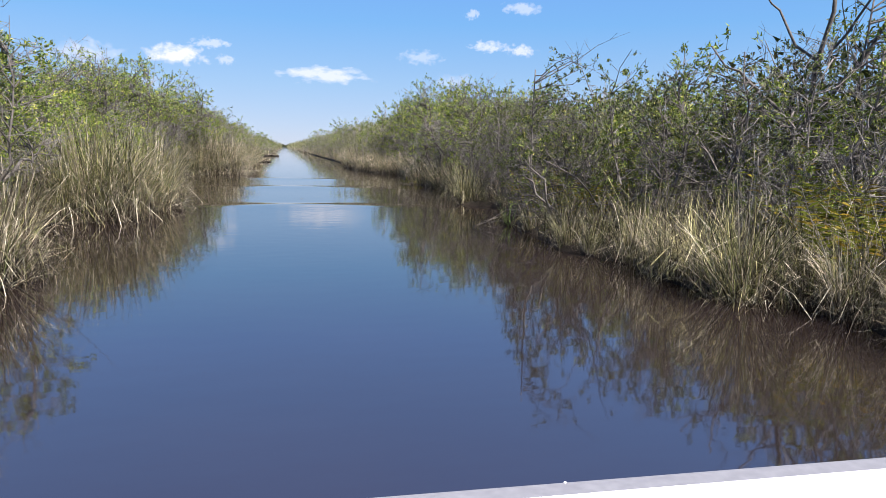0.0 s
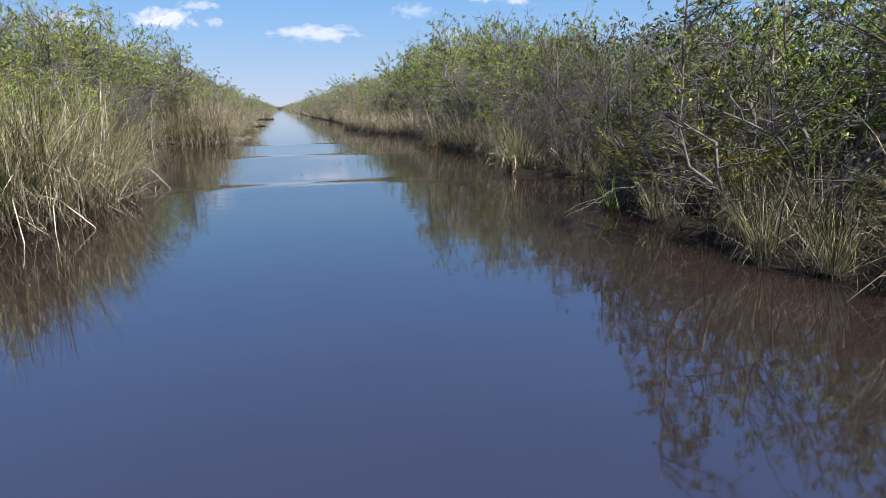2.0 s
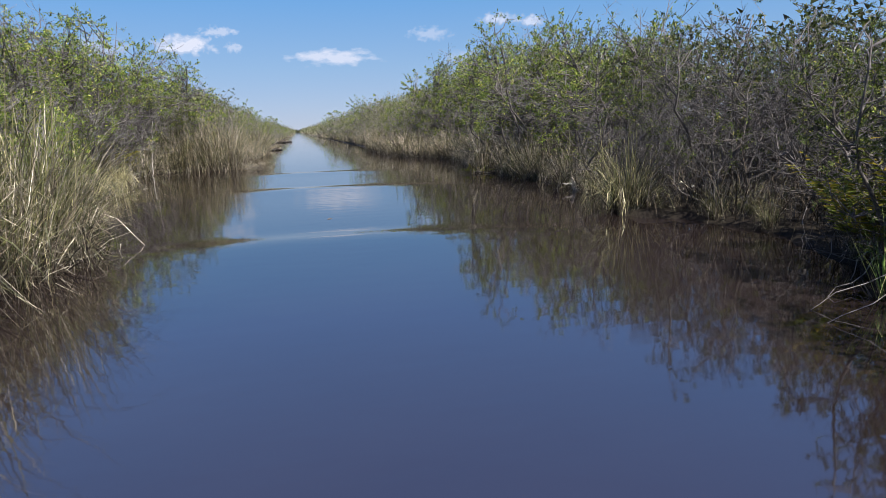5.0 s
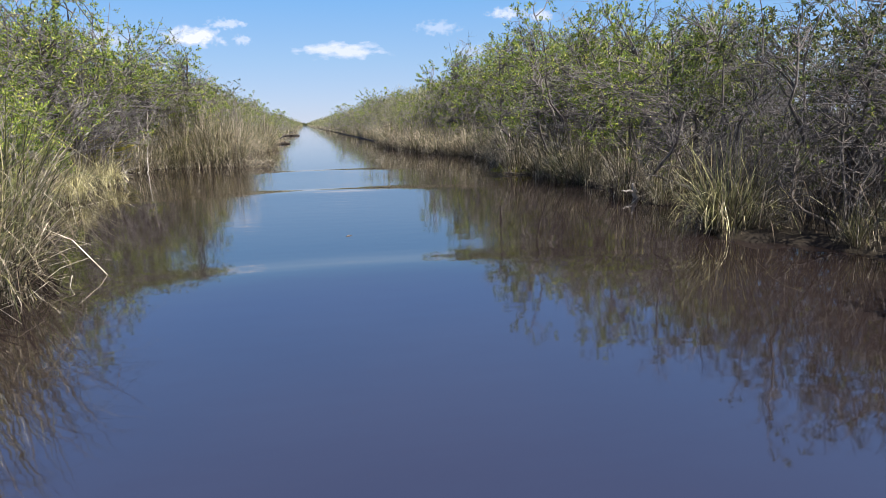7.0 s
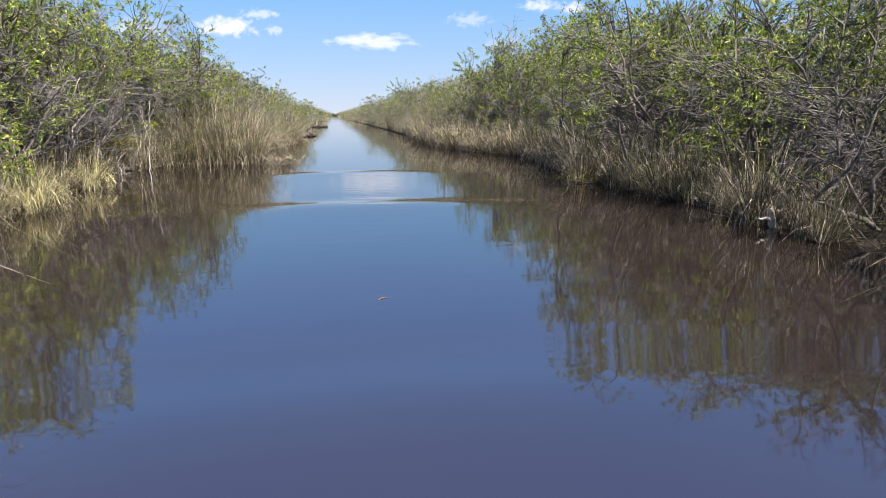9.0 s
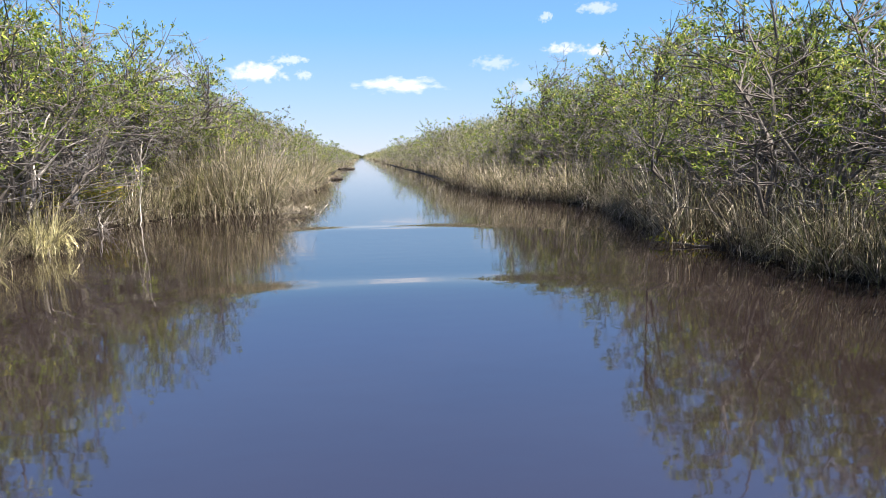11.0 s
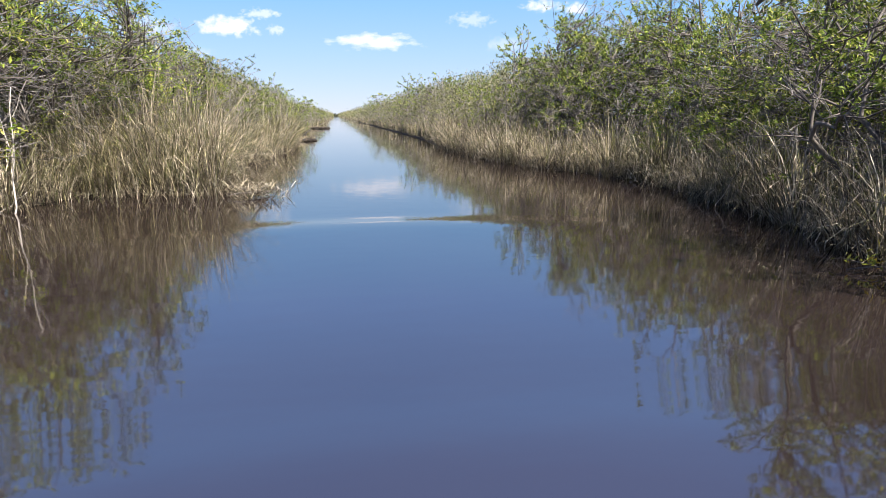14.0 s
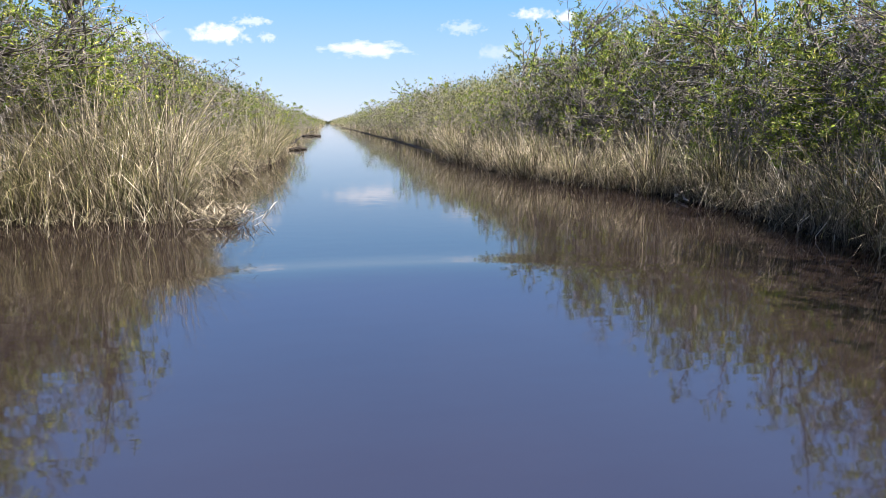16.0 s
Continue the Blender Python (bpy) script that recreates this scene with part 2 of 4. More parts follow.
def leaf_mesh(name, pos, way, size, mat, aspect=0.34, seed=0, plain=False):
    """Folded pointed leaves, each from its stalk at pos along way; plain ones, for far growth, are unfolded."""
    r = np.random.default_rng(seed)
    n = len(pos)
    way = unit(way)
    a, b = frames(way)
    t = r.uniform(-1.2, 1.2, n)[:, None]
    side = a * np.cos(t) + b * np.sin(t)
    nrm = np.cross(side, way)
    L = size[:, None]
    if plain:
        v = np.stack([pos + side * L * aspect * 0.55, pos - side * L * aspect * 0.45, pos + way * L], 1).reshape(-1, 3)
        return mesh_of(name, v, np.arange(3 * n).reshape(-1, 3), mat)
    v = np.stack([pos, pos + way * L * 0.45 + side * L * aspect * 0.5 + nrm * L * 0.06,
                  pos + way * L - nrm * L * 0.10, pos + way * L * 0.45 - side * L * aspect * 0.5 + nrm * L * 0.06], 1).reshape(-1, 3)
    i = np.arange(n)[:, None] * 4
    f = np.concatenate([i + np.array([[0, 1, 2]]), i + np.array([[0, 2, 3]])], 1).reshape(-1, 3)
    return mesh_of(name, v, f, mat)


def blade_mesh(name, base, az, lean, length, width, bend, mat, kink=None, seg=4, seed=0):
    """Arching strap blades. kink: how far along each one is folded over (1: not)."""
    r = np.random.default_rng(seed)
    n = len(base)
    s = (np.arange(seg) + 0.5) / seg
    ang = lean[:, None] + bend[:, None] * s[None, :] ** 1.6
    if kink is not None:
        ang = ang + (s[None, :] > kink[:, None]) * r.uniform(1.0, 2.1, (n, 1))
    step = (length / seg)[:, None]
    out = np.concatenate([np.zeros((n, 1)), np.cumsum(np.sin(ang) * step, 1)], 1)
    up = np.concatenate([np.zeros((n, 1)), np.cumsum(np.cos(ang) * step, 1)], 1)
    drift = r.normal(0, 0.04, (n, 1)) * np.linspace(0, 1, seg + 1)[None, :] ** 2 * length[:, None]
    ca, sa = np.cos(az)[:, None], np.sin(az)[:, None]
    c = np.stack([base[:, 0:1] + ca * out - sa * drift, base[:, 1:2] + sa * out + ca * drift, base[:, 2:3] + up], -1)
    turn = az + r.uniform(0.6, 2.5, n)
    w = np.stack([np.cos(turn), np.sin(turn), np.zeros(n)], -1)[:, None, :]
    prof = np.interp(np.linspace(0, 1, seg + 1), [0, 0.3, 0.75, 1], [0.45, 1.0, 0.7, 0.08])[None, :, None] * width[:, None, None] * 0.5
    v = np.stack([c - w * prof, c + w * prof], 2).reshape(-1, 3)
    i = (np.arange(n)[:, None] * (seg + 1) + np.arange(seg)[None, :]).reshape(-1, 1) * 2
    f = i + np.array([[0, 1, 3, 2]])
    return mesh_of(name, v, f, mat)


# ---- the banks: distance of the water's edge from the canal's middle line ----
LEFT_Y = [-40, 0, 7.6, 8.2, 9.0, 9.8, 11, 14.6, 15.6, 17, 18.8, 20.6, 21.6, 26, 30, 34, 37.5, 40.2, 40.9, 42, 43.5, 45, 47, 50, 56, 64, 73, 90, 122, 175, 420]
LEFT_X = [3.4, 3.3, 3.2, 2.9, 2.8, 3.7, 4.6, 4.5, 3.3, 3.1, 2.9, 3.2, 4.6, 5.2, 5.7, 5.8, 6.4, 5.4, 3.3, 2.8, 3.0, 3.8, 4.0, 3.3, 2.6, 2.4, 2.5, 2.7, 3.2, 2.5, 2.4]
RIGHT_Y = [-40, 0, 4.7, 5.9, 6.4, 6.9, 8.4, 9.3, 10.2, 12.2, 14.2, 15, 17, 18.8, 19.6, 20.7, 21.3, 22.2, 23.2, 24.6, 27, 29.5, 31.7, 34.6, 39.5, 42, 44, 46, 51, 60, 78, 100, 420]
RIGHT_X = [5.2, 5.2, 5.4, 5.8, 5.3, 4.9, 4.9, 5.0, 4.5, 4.8, 5.0, 5.5, 6.2, 6.1, 5.2, 5.4, 7.4, 7.6, 6.3, 6.5, 6.6, 6.5, 6.3, 7.0, 7.5, 7.7, 7.0, 6.3, 5.6, 5.6, 6.0, 6.0, 5.6]


def bank(side, y):
    return np.interp(y, LEFT_Y, LEFT_X) if side < 0 else np.interp(y, RIGHT_Y, RIGHT_X)


def land(x, y):
    """Height of the ground at a place: peat just over the water, the canal's bed below it."""
    side = np.where(x < 0, -1, 1)
    edge = np.where(x < 0, np.interp(y, LEFT_Y, LEFT_X), np.interp(y, RIGHT_Y, RIGHT_X))
    d = np.abs(x) - edge
    return np.interp(d, [-3.0, -0.9, -0.05, 0.12, 1.5, 6.0, 40.0], [-1.2, -0.7, -0.25, 0.07, 0.12, 0.25, 0.3])


# the ground: one sheet to the horizon, finer near the canal
gx = np.concatenate([[-2500, -700, -250, -120, -70, -45, -30, -22, -17], np.arange(-13, 14.01, 0.3), [17, 22, 30, 45, 70, 120, 250, 700, 2500]])
gy = np.concatenate([[-2500, -600, -200, -90, -45, -25, -12, -6], np.arange(-3, 62, 0.35), np.arange(63, 120, 2.0), np.arange(124, 420, 12.0), np.arange(440, 1400, 60.0), [1403, 1410, 1500, 1800, 2500]])
GX, GY = np.meshgrid(gx, gy)
GZ = land(GX, GY)
GZ = np.where(GY > 1401, 0.3, GZ)
bump = np.array([noise.noise(Vector((x * 0.9, y * 0.9, 3.1))) * 0.05 for x, y in zip(GX.ravel(), GY.ravel())]).reshape(GX.shape)
GZ = GZ + np.where(GZ > 0.02, bump, 0)
nx = len(gx)
q = (np.arange(len(gy) - 1)[:, None] * nx + np.arange(nx - 1)[None, :]).reshape(-1, 1)
ground = new("ground", mesh_of("ground", np.stack([GX, GY, GZ], -1).reshape(-1, 3), q + np.array([[0, 1, nx + 1, nx]]), MUD, True))
tagged(ground, "dark wet peat ground under the canal and its banks", "ground", kind="structure")

# the water: one sheet between the banks, with a few low rounded swells running across it
wy = np.concatenate([np.arange(-60, 0, 6.0), np.arange(0, 14, 0.5), np.arange(14, 40, 0.12), np.arange(40, 60, 0.5), np.arange(60, 426, 6.0), np.arange(440, 1409, 60.0)])
wx = np.linspace(-12, 12, 65)
WX, WY = np.meshgrid(wx, wy)
WZ = np.zeros_like(WX)
for crest, rise, tail in ((19.2, 0.03, 1.6), (28.2, 0.032, 1.8), (35.5, 0.028, 1.6)):
    d = WY - (crest - 0.045 * (WX - 0.6) ** 2)
    WZ += rise * np.where(d > 0, np.exp(-(d / 0.6) ** 2), 1.5 * np.exp(np.minimum(d, 0) / tail) - 0.5 * np.exp(np.minimum(d, 0) / (tail * 0.22))) * np.exp(-((WX - 0.6) / 4.2) ** 4)
nx = len(wx)
q = (np.arange(len(wy) - 1)[:, None] * nx + np.arange(nx - 1)[None, :]).reshape(-1, 1)
water = new("water", mesh_of("water", np.stack([WX, WY, WZ], -1).reshape(-1, 3), q + np.array([[0, 1, nx + 1, nx]]), WATER, True))
tagged(water, "still dark brown canal water mirroring sky and banks", "water", kind="structure")

# fair-weather clouds, far beyond everything: azimuth, elevation, half width, half height in degrees, thickness
CLOUDS = [(-8.1, 7.0, 3.0, 1.0, 1.0), (-5.6, 8.0, 1.8, 0.55, 0.55), (3.4, 6.0, 4.4, 0.85, 0.8), (-14.5, 6.6, 3.2, 1.2, 0.5), (11.5, 7.7, 2.3, 0.7, 0.4),
          (17.2, 8.7, 2.0, 0.6, 0.7), (19.9, 8.4, 1.6, 0.6, 0.75), (19.8, 11.7, 2.0, 0.6, 0.5), (15.7, 11.2, 0.8, 0.5, 0.5), (-4.5, 6.8, 0.9, 0.5, 0.5),
          (14.4, 5.8, 2.2, 0.8, 0.3), (-11.1, 4.6, 2.2, 1.0, 0.3)]
for az, el, w, h, thick in CLOUDS:
    D = 4200.0
    me = mesh_of("cloud", [(-1, -1, 0), (1, -1, 0), (1, 1, 0), (-1, 1, 0)], [(0, 1, 2, 3)], CLOUD)
    c = new("cloud_backdrop", me)
    a, e = radians(az), radians(el)
    at = Vector((math.sin(a) * math.cos(e), math.cos(a) * math.cos(e), math.sin(e))) * D
    turn = (-at).to_track_quat("Z", "Y").to_matrix().to_4x4()
    c.matrix_world = Matrix.Translation(at) @ turn @ Matrix.Diagonal((D * radians(w), D * radians(h), 1, 1))
    c.color = (thick, thick, thick, 1)
    tagged(c, "small white fair-weather cumulus cloud in the blue sky", "cloud", "clouds", kind="structure")

# plain grey for the bow's outer strip
STRIP, nt, p = material("grey_rub_rail")
geo = nt.nodes.new("ShaderNodeNewGeometry")
n1 = node(nt, "ShaderNodeTexNoise", Scale=30.0, Detail=5.0)
nt.links.new(geo.outputs["Position"], n1.inputs["Vector"])
nt.links.new(ramp(nt, n1.outputs[0], [(0.3, (0.15, 0.15, 0.162)), (0.7, (0.19, 0.19, 0.2))]), p.inputs["Base Color"])
p.inputs["Roughness"].default_value = 0.6

# ---- plants ----
def grow(r, start, way, length, k, wander, lift):
    """A wandering limb of k points."""
    pts, d = [np.array(start, float)], np.array(way, float)
    for _ in range(k - 1):
        d = d + r.normal(0, wander, 3) + np.array([0, 0, lift])
        d /= np.linalg.norm(d)
        pts.append(pts[-1] + d * length / (k - 1))
    return np.array(pts)


def along(pts, s):
    i = min(int(s * (len(pts) - 1)), len(pts) - 2)
    f = s * (len(pts) - 1) - i
    return pts[i] * (1 - f) + pts[i + 1] * f, (pts[i + 1] - pts[i]) / np.linalg.norm(pts[i + 1] - pts[i])


def shrub(seed, height, radius, stems, clusters, twigs, leaves, leaf, bare, leaf_mat, bark, low=0.18, name="shrub", coarse=False, twig_mat=None):
    """A many-stemmed thicket shrub: arching grey stems, patches of bare forked twigs and rosettes of leaves at the tips of the leafy ones.
    coarse: fewer parts and unfolded leaves, for growth far along the canal."""
    r = np.random.default_rng(seed)
    lines, limbs, fine = [], [], Tubes(3)
    for i in range(stems):
        az = 2 * math.pi * (i + r.uniform(-0.4, 0.4)) / stems
        lean = r.uniform(0.1, 0.85)
        d = np.array([math.cos(az) * math.sin(lean), math.sin(az) * math.sin(lean), math.cos(lean)])
        L = height * r.uniform(0.75, 1.0)
        L = L / max(math.cos(lean * 0.6), 0.7)
        line = grow(r, (math.cos(az) * 0.15, math.sin(az) * 0.15, -0.12), d, L, 9, 0.3, 0.06)
        if line[:, 2].max() > 0.93 * height:
            line[:, 2] *= 0.93 * height / line[:, 2].max()
        off = np.linalg.norm(line[:, :2], axis=1, keepdims=True)
        line[:, :2] *= np.minimum(1.0, 0.72 * radius / np.maximum(off, 0.01))
        tube = Tubes(5)
        tube.add(line, np.linspace(r.uniform(0.02, 0.038), 0.008, 9) * (1.5 if name == "tree" else 1.0))
        lines.append(line)
        limbs.append(tube)
    spots = np.array([along(ln, s0)[0] for ln in lines for s0 in np.linspace(0.12, 0.97, 22)])
    owner = [i for i in range(stems) for _ in range(22)]
    lp, lw = [], []
    for _ in range(clusters):
        az, q = r.uniform(0, 2 * math.pi), r.random() ** 0.5
        top = height * (1 - 0.45 * q ** 2.2) * (1 + 0.12 * math.sin(3 * az + seed) + r.normal(0, 0.05))
        z = top * (1 - (1 - low) * r.random() ** 1.35)
        c = np.array([math.cos(az) * q * radius, math.sin(az) * q * radius, z])
        gap = np.linalg.norm(spots - c, axis=1) + 3.0 * np.maximum(spots[:, 2] - 0.92 * z, 0) + r.uniform(0, 0.35, len(spots))
        j = int(np.argmin(gap))
        i, at = owner[j], spots[j] + r.normal(0, 0.01, 3)
        mid = at * 0.45 + c * 0.55 + r.normal(0, 0.13, 3)
        br = np.array([at, at * 0.6 + mid * 0.4 + r.normal(0, 0.05, 3), mid, c])
        if coarse:
            limbs[i].add(br[[0, 2, 3]], [0.016, 0.012, 0.007], 3)
        else:
            limbs[i].add(br, [0.016, 0.013, 0.010, 0.005] if name == "tree" else [0.012, 0.010, 0.008, 0.005], 3)
        patch = noise.noise(Vector(c) * 0.85 + Vector((seed * 3.7, 0, 0)))
        leafy = 1.5 * patch + 1.3 * (z / height - 0.42) - 0.9 * bare + 0.34 + r.normal(0, 0.14) > 0
        out = np.array([math.cos(az), math.sin(az), 0.0])
        for _ in range(twigs):
            at2, bd = along(br, r.uniform(0.45, 1.0))
            rnd = unit(r.normal(0, 1, 3)) * np.array([1, 1, 0.75])
            td = unit(bd * 0.25 + out * 0.35 + rnd * 0.95 + np.array([0, 0, 0.2]))
            tl = r.uniform(0.16, 0.42) * (1.0 if leafy else 1.45)
            tip = at2 + td * tl
            bow = at2 + td * tl * 0.5 + r.normal(0, 0.035, 3)
            if coarse:
                fine.add(np.array([at2, tip]), [0.007, 0.004])
            else:
                fine.add(np.array([at2, tip] if leafy else [at2, bow, tip]), [0.005, 0.0028] if leafy else [0.0052, 0.004, 0.0026])
            if leafy:
                for s2 in 1.06 - 0.55 * r.random(leaves) ** 1.7:
                    lp.append(at2 + td * tl * s2 + r.normal(0, 0.026, 3))
                    lw.append(td * 0.55 + r.normal(0, 0.55, 3) + np.array([0, 0, 0.25]))
            else:
                for _ in range(0 if coarse else int(r.integers(1, 3))):
                    way = unit(td + r.normal(0, 0.6, 3))
                    fine.add(np.array([bow, bow + way * tl * r.uniform(0.4, 0.9)]), [0.0042, 0.002])
    thing = new(name)
    if coarse:
        both = Tubes(5)
        both.v, both.f, both.n = [], [], 0
        for tube in limbs:
            both.f += [[k + both.n for k in q2] for q2 in tube.f]
            both.v += tube.v
            both.n += tube.n
        limbs = [both]
    for tube in limbs:
        part("stem", tube.mesh("stem", bark), thing)
    tagged(part("twig_mass", fine.mesh("twig_mass", twig_mat or TWIG), thing, "tangle of bare grey twigs"), kind="stuff")
    n = len(lp)
    tagged(part("crown", leaf_mesh("crown", np.array(lp), np.array(lw), leaf * r.uniform(0.65, 1.25, n), leaf_mat, 0.42 if coarse else 0.38, seed, coarse), thing, "ragged crown of small pointed leaves"), kind="stuff")
    return thing


def tussock(seed, height, radius, green, straw, litter, arch=0.5, tint=None, dry=None):
    """A sedge tussock: upright green and straw blades over a skirt of bleached dead ones."""
    r = np.random.default_rng(seed)
    thing = new("sedge_tussock")
    # the last set imitates the shaded hollow at the foot with dark blades
    for name, n, mat, lab in (("green_foliage", green, tint or SEDGE, ""), ("dry_foliage", straw, dry or STRAW, "dry straw-coloured blades"), ("dead_skirt", litter, LITTER, "bleached dead blades bent to the water"), ("rotten_base", 60, UNDER, "dead leaf bases, coloured dark for the shade at the foot")):
        if not n:
            continue
        a, q = r.uniform(0, 2 * math.pi, n), radius * np.sqrt(r.random(n))
        tight = 0.62 if name in ("green_foliage", "dry_foliage") else 0.9
        base = np.stack([tight * q * np.cos(a), tight * q * np.sin(a), np.full(n, -0.06)], -1)
        if name == "dead_skirt":
            me = blade_mesh(name, base, a + r.normal(0, 1.1, n), r.uniform(0.25, 1.15, n), height * r.uniform(0.2, 0.6, n), r.uniform(0.007, 0.014, n), r.uniform(0.3, 2.0, n), mat, r.uniform(0.25, 1.2, n), 3, seed)
        elif name == "rotten_base":
            me = blade_mesh(name, base, a + r.normal(0, 1.1, n), r.uniform(0.0, 0.9, n), height * r.uniform(0.12, 0.36, n), r.uniform(0.016, 0.032, n), r.uniform(-0.3, 1.0, n), mat, None, 2, seed)
        else:
            lean = np.minimum(np.abs(r.normal(0, 0.17, n)) + 0.26 * q / radius, 0.62)
            me = blade_mesh(name, base, a + r.normal(0, 0.85, n), lean, height * (0.35 + 0.68 * r.random(n) ** 0.8), r.uniform(0.007, 0.0135, n), arch * r.uniform(-0.4, 2.4, n), mat, r.uniform(0.3, 1.7, n), 4, seed)
        tagged(part(name, me, thing, lab), kind="stuff")
    return thing


def fern(seed, fronds, size):
    """A clump of leather fern: arching stalks with paired leaflets."""
    r = np.random.default_rng(seed)
    thing = new("fern_clump")
    stalks, lp, lw, ls = Tubes(3), [], [], []
    for _ in range(fronds):
        az = r.uniform(0, 2 * math.pi)
        d = np.array([math.cos(az) * 0.45, math.sin(az) * 0.45, 1.0])
        L = size * r.uniform(0.7, 1.1)
        st = grow(r, (r.normal(0, 0.12), r.normal(0, 0.12), -0.05), d / np.linalg.norm(d), L, 6, 0.10, -0.11)
        stalks.add(st, np.linspace(0.007, 0.003, 6))
        for s in np.linspace(0.3, 1.0, 15):
            at, w = along(st, s)
            sidew = unit(np.cross(w, np.array([0, 0, 1.0])))
            for sg in (-1, 1):
                lp.append(at)
                lw.append(sidew * sg + w * 0.35 + r.normal(0, 0.12, 3))
                ls.append(size * 0.17 * (1.15 - 0.6 * s) * r.uniform(0.8, 1.1))
    part("stalk_mass", stalks.mesh("stalk_mass", BARK), thing)["kind"] = "stuff"
    part("frond_mass", leaf_mesh("frond_mass", np.array(lp), np.array(lw), np.array(ls), FERN, 0.2, seed), thing, "yellow-green leathery leaflets")["kind"] = "stuff"
    return thing


def set_down(protos, x, y, z, turn, scale, tilt=(0, 0), used=set()):
    """Puts the prototype itself the first time, a copy of it after that."""
    m = pose(x, y, z, tilt[0], tilt[1], turn) @ Matrix.Diagonal((scale, scale, scale, 1))
    if protos.name not in used:
        used.add(protos.name)
        protos.matrix_basis = m
        return protos
    c = copy_thing(protos, m)
    return c


def edge_at(side, y, inland):
    return side * (float(bank(side, y)) + inland)


# prototypes
SHRUBS = [(shrub(10 + i, h, rad, 8, cl, 4, lv, lf, bare, mat, bark), h) for i, (h, rad, cl, lv, lf, bare, mat, bark) in enumerate([
    (3.2, 1.40, 110, 18, 0.074, 0.20, LEAF, BARK),
    (3.4, 1.35, 110, 18, 0.070, 0.45, LEAF, BARK),
    (3.0, 1.50, 110, 18, 0.078, 0.10, LEAF, BARK),
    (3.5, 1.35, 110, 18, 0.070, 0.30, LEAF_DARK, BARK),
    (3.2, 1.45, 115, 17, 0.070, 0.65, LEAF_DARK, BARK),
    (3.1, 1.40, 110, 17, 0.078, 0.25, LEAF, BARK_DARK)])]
# a sunlit kind, and one whose bark and twig colours imitate shade
BARES = [(shrub(30 + i, 3.5, 1.5, 9, 165, 4, 14, 0.07, bare, LEAF_DARK, bark, twig_mat=twig), 3.5) for i, (bare, bark, twig) in enumerate(((0.75, BARK, TWIG), (0.95, BARK_DARK, TWIG_SHADED)))]
BACKS = [(shrub(40 + i, h, 1.8, 5, 75, 3, 14, lf, bare, mat, BARK, 0.4, "shrub", True), h) for i, (h, lf, bare, mat) in enumerate([
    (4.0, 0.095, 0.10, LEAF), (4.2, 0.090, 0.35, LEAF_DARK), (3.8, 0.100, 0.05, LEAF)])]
SEDGES = [tussock(70 + i, h, rad, g, s, l, ar) for i, (h, rad, g, s, l, ar) in enumerate([
    (1.95, 0.38, 175, 45, 70, 0.7), (1.85, 0.42, 130, 85, 80, 0.9), (1.95, 0.44, 105, 115, 80, 1.0), (1.75, 0.44, 75, 140, 85, 1.2), (1.6, 0.44, 50, 160, 90, 1.5)])]
TALL_SEDGES = [tussock(85 + i, h, 0.5, g, s, 80, ar) for i, (h, g, s, ar) in enumerate([(2.55, 110, 190, 0.8), (2.4, 70, 230, 1.1), (2.6, 150, 150, 0.7)])]
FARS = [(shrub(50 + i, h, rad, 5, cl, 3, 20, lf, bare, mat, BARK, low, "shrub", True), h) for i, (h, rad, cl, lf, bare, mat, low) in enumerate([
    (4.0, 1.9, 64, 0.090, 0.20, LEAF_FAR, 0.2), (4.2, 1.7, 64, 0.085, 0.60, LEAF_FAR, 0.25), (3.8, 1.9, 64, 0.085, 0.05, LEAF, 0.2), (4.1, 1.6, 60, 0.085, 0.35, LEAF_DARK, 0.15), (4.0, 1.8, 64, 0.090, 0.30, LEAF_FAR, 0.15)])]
SHRUB_LABELS = "grey-stemmed waterside shrub with yellow-green leaves and bare twigs"

r = np.random.default_rng(21)
# how high the thicket stands along each bank
TOP_Y = {-1: [0, 17, 20, 26, 32, 38, 46, 52, 62, 90, 420], 1: [0, 9.5, 13, 16, 21, 29, 34, 42, 52, 58, 64, 93, 420]}
TOP_Z = {-1: [4.0, 4.1, 3.6, 4.1, 4.8, 5.3, 5.3, 5.3, 5.0, 4.8, 4.5], 1: [4.0, 3.9, 3.8, 3.9, 4.2, 4.6, 4.9, 5.2, 5.6, 5.2, 5.2, 5.6, 5.3]}


# how far the shrubs stand back behind a belt of sedge
SET_Y = {-1: [0, 8, 12, 15, 20, 22, 38, 40, 62], 1: [0, 5, 9, 11, 13, 19, 24, 31, 34, 62]}
SET_BACK = {-1: [0.5, 0.6, 0.5, 1.1, 1.1, 0.2, 0.0, 1.0, 0.9], 1: [0.4, 0.9, 0.9, 0.5, -0.1, 0.0, 0.2, 0.1, 0.9, 0.9]}


def top_at(side, y):
    return float(np.interp(y, TOP_Y[side], TOP_Z[side]))


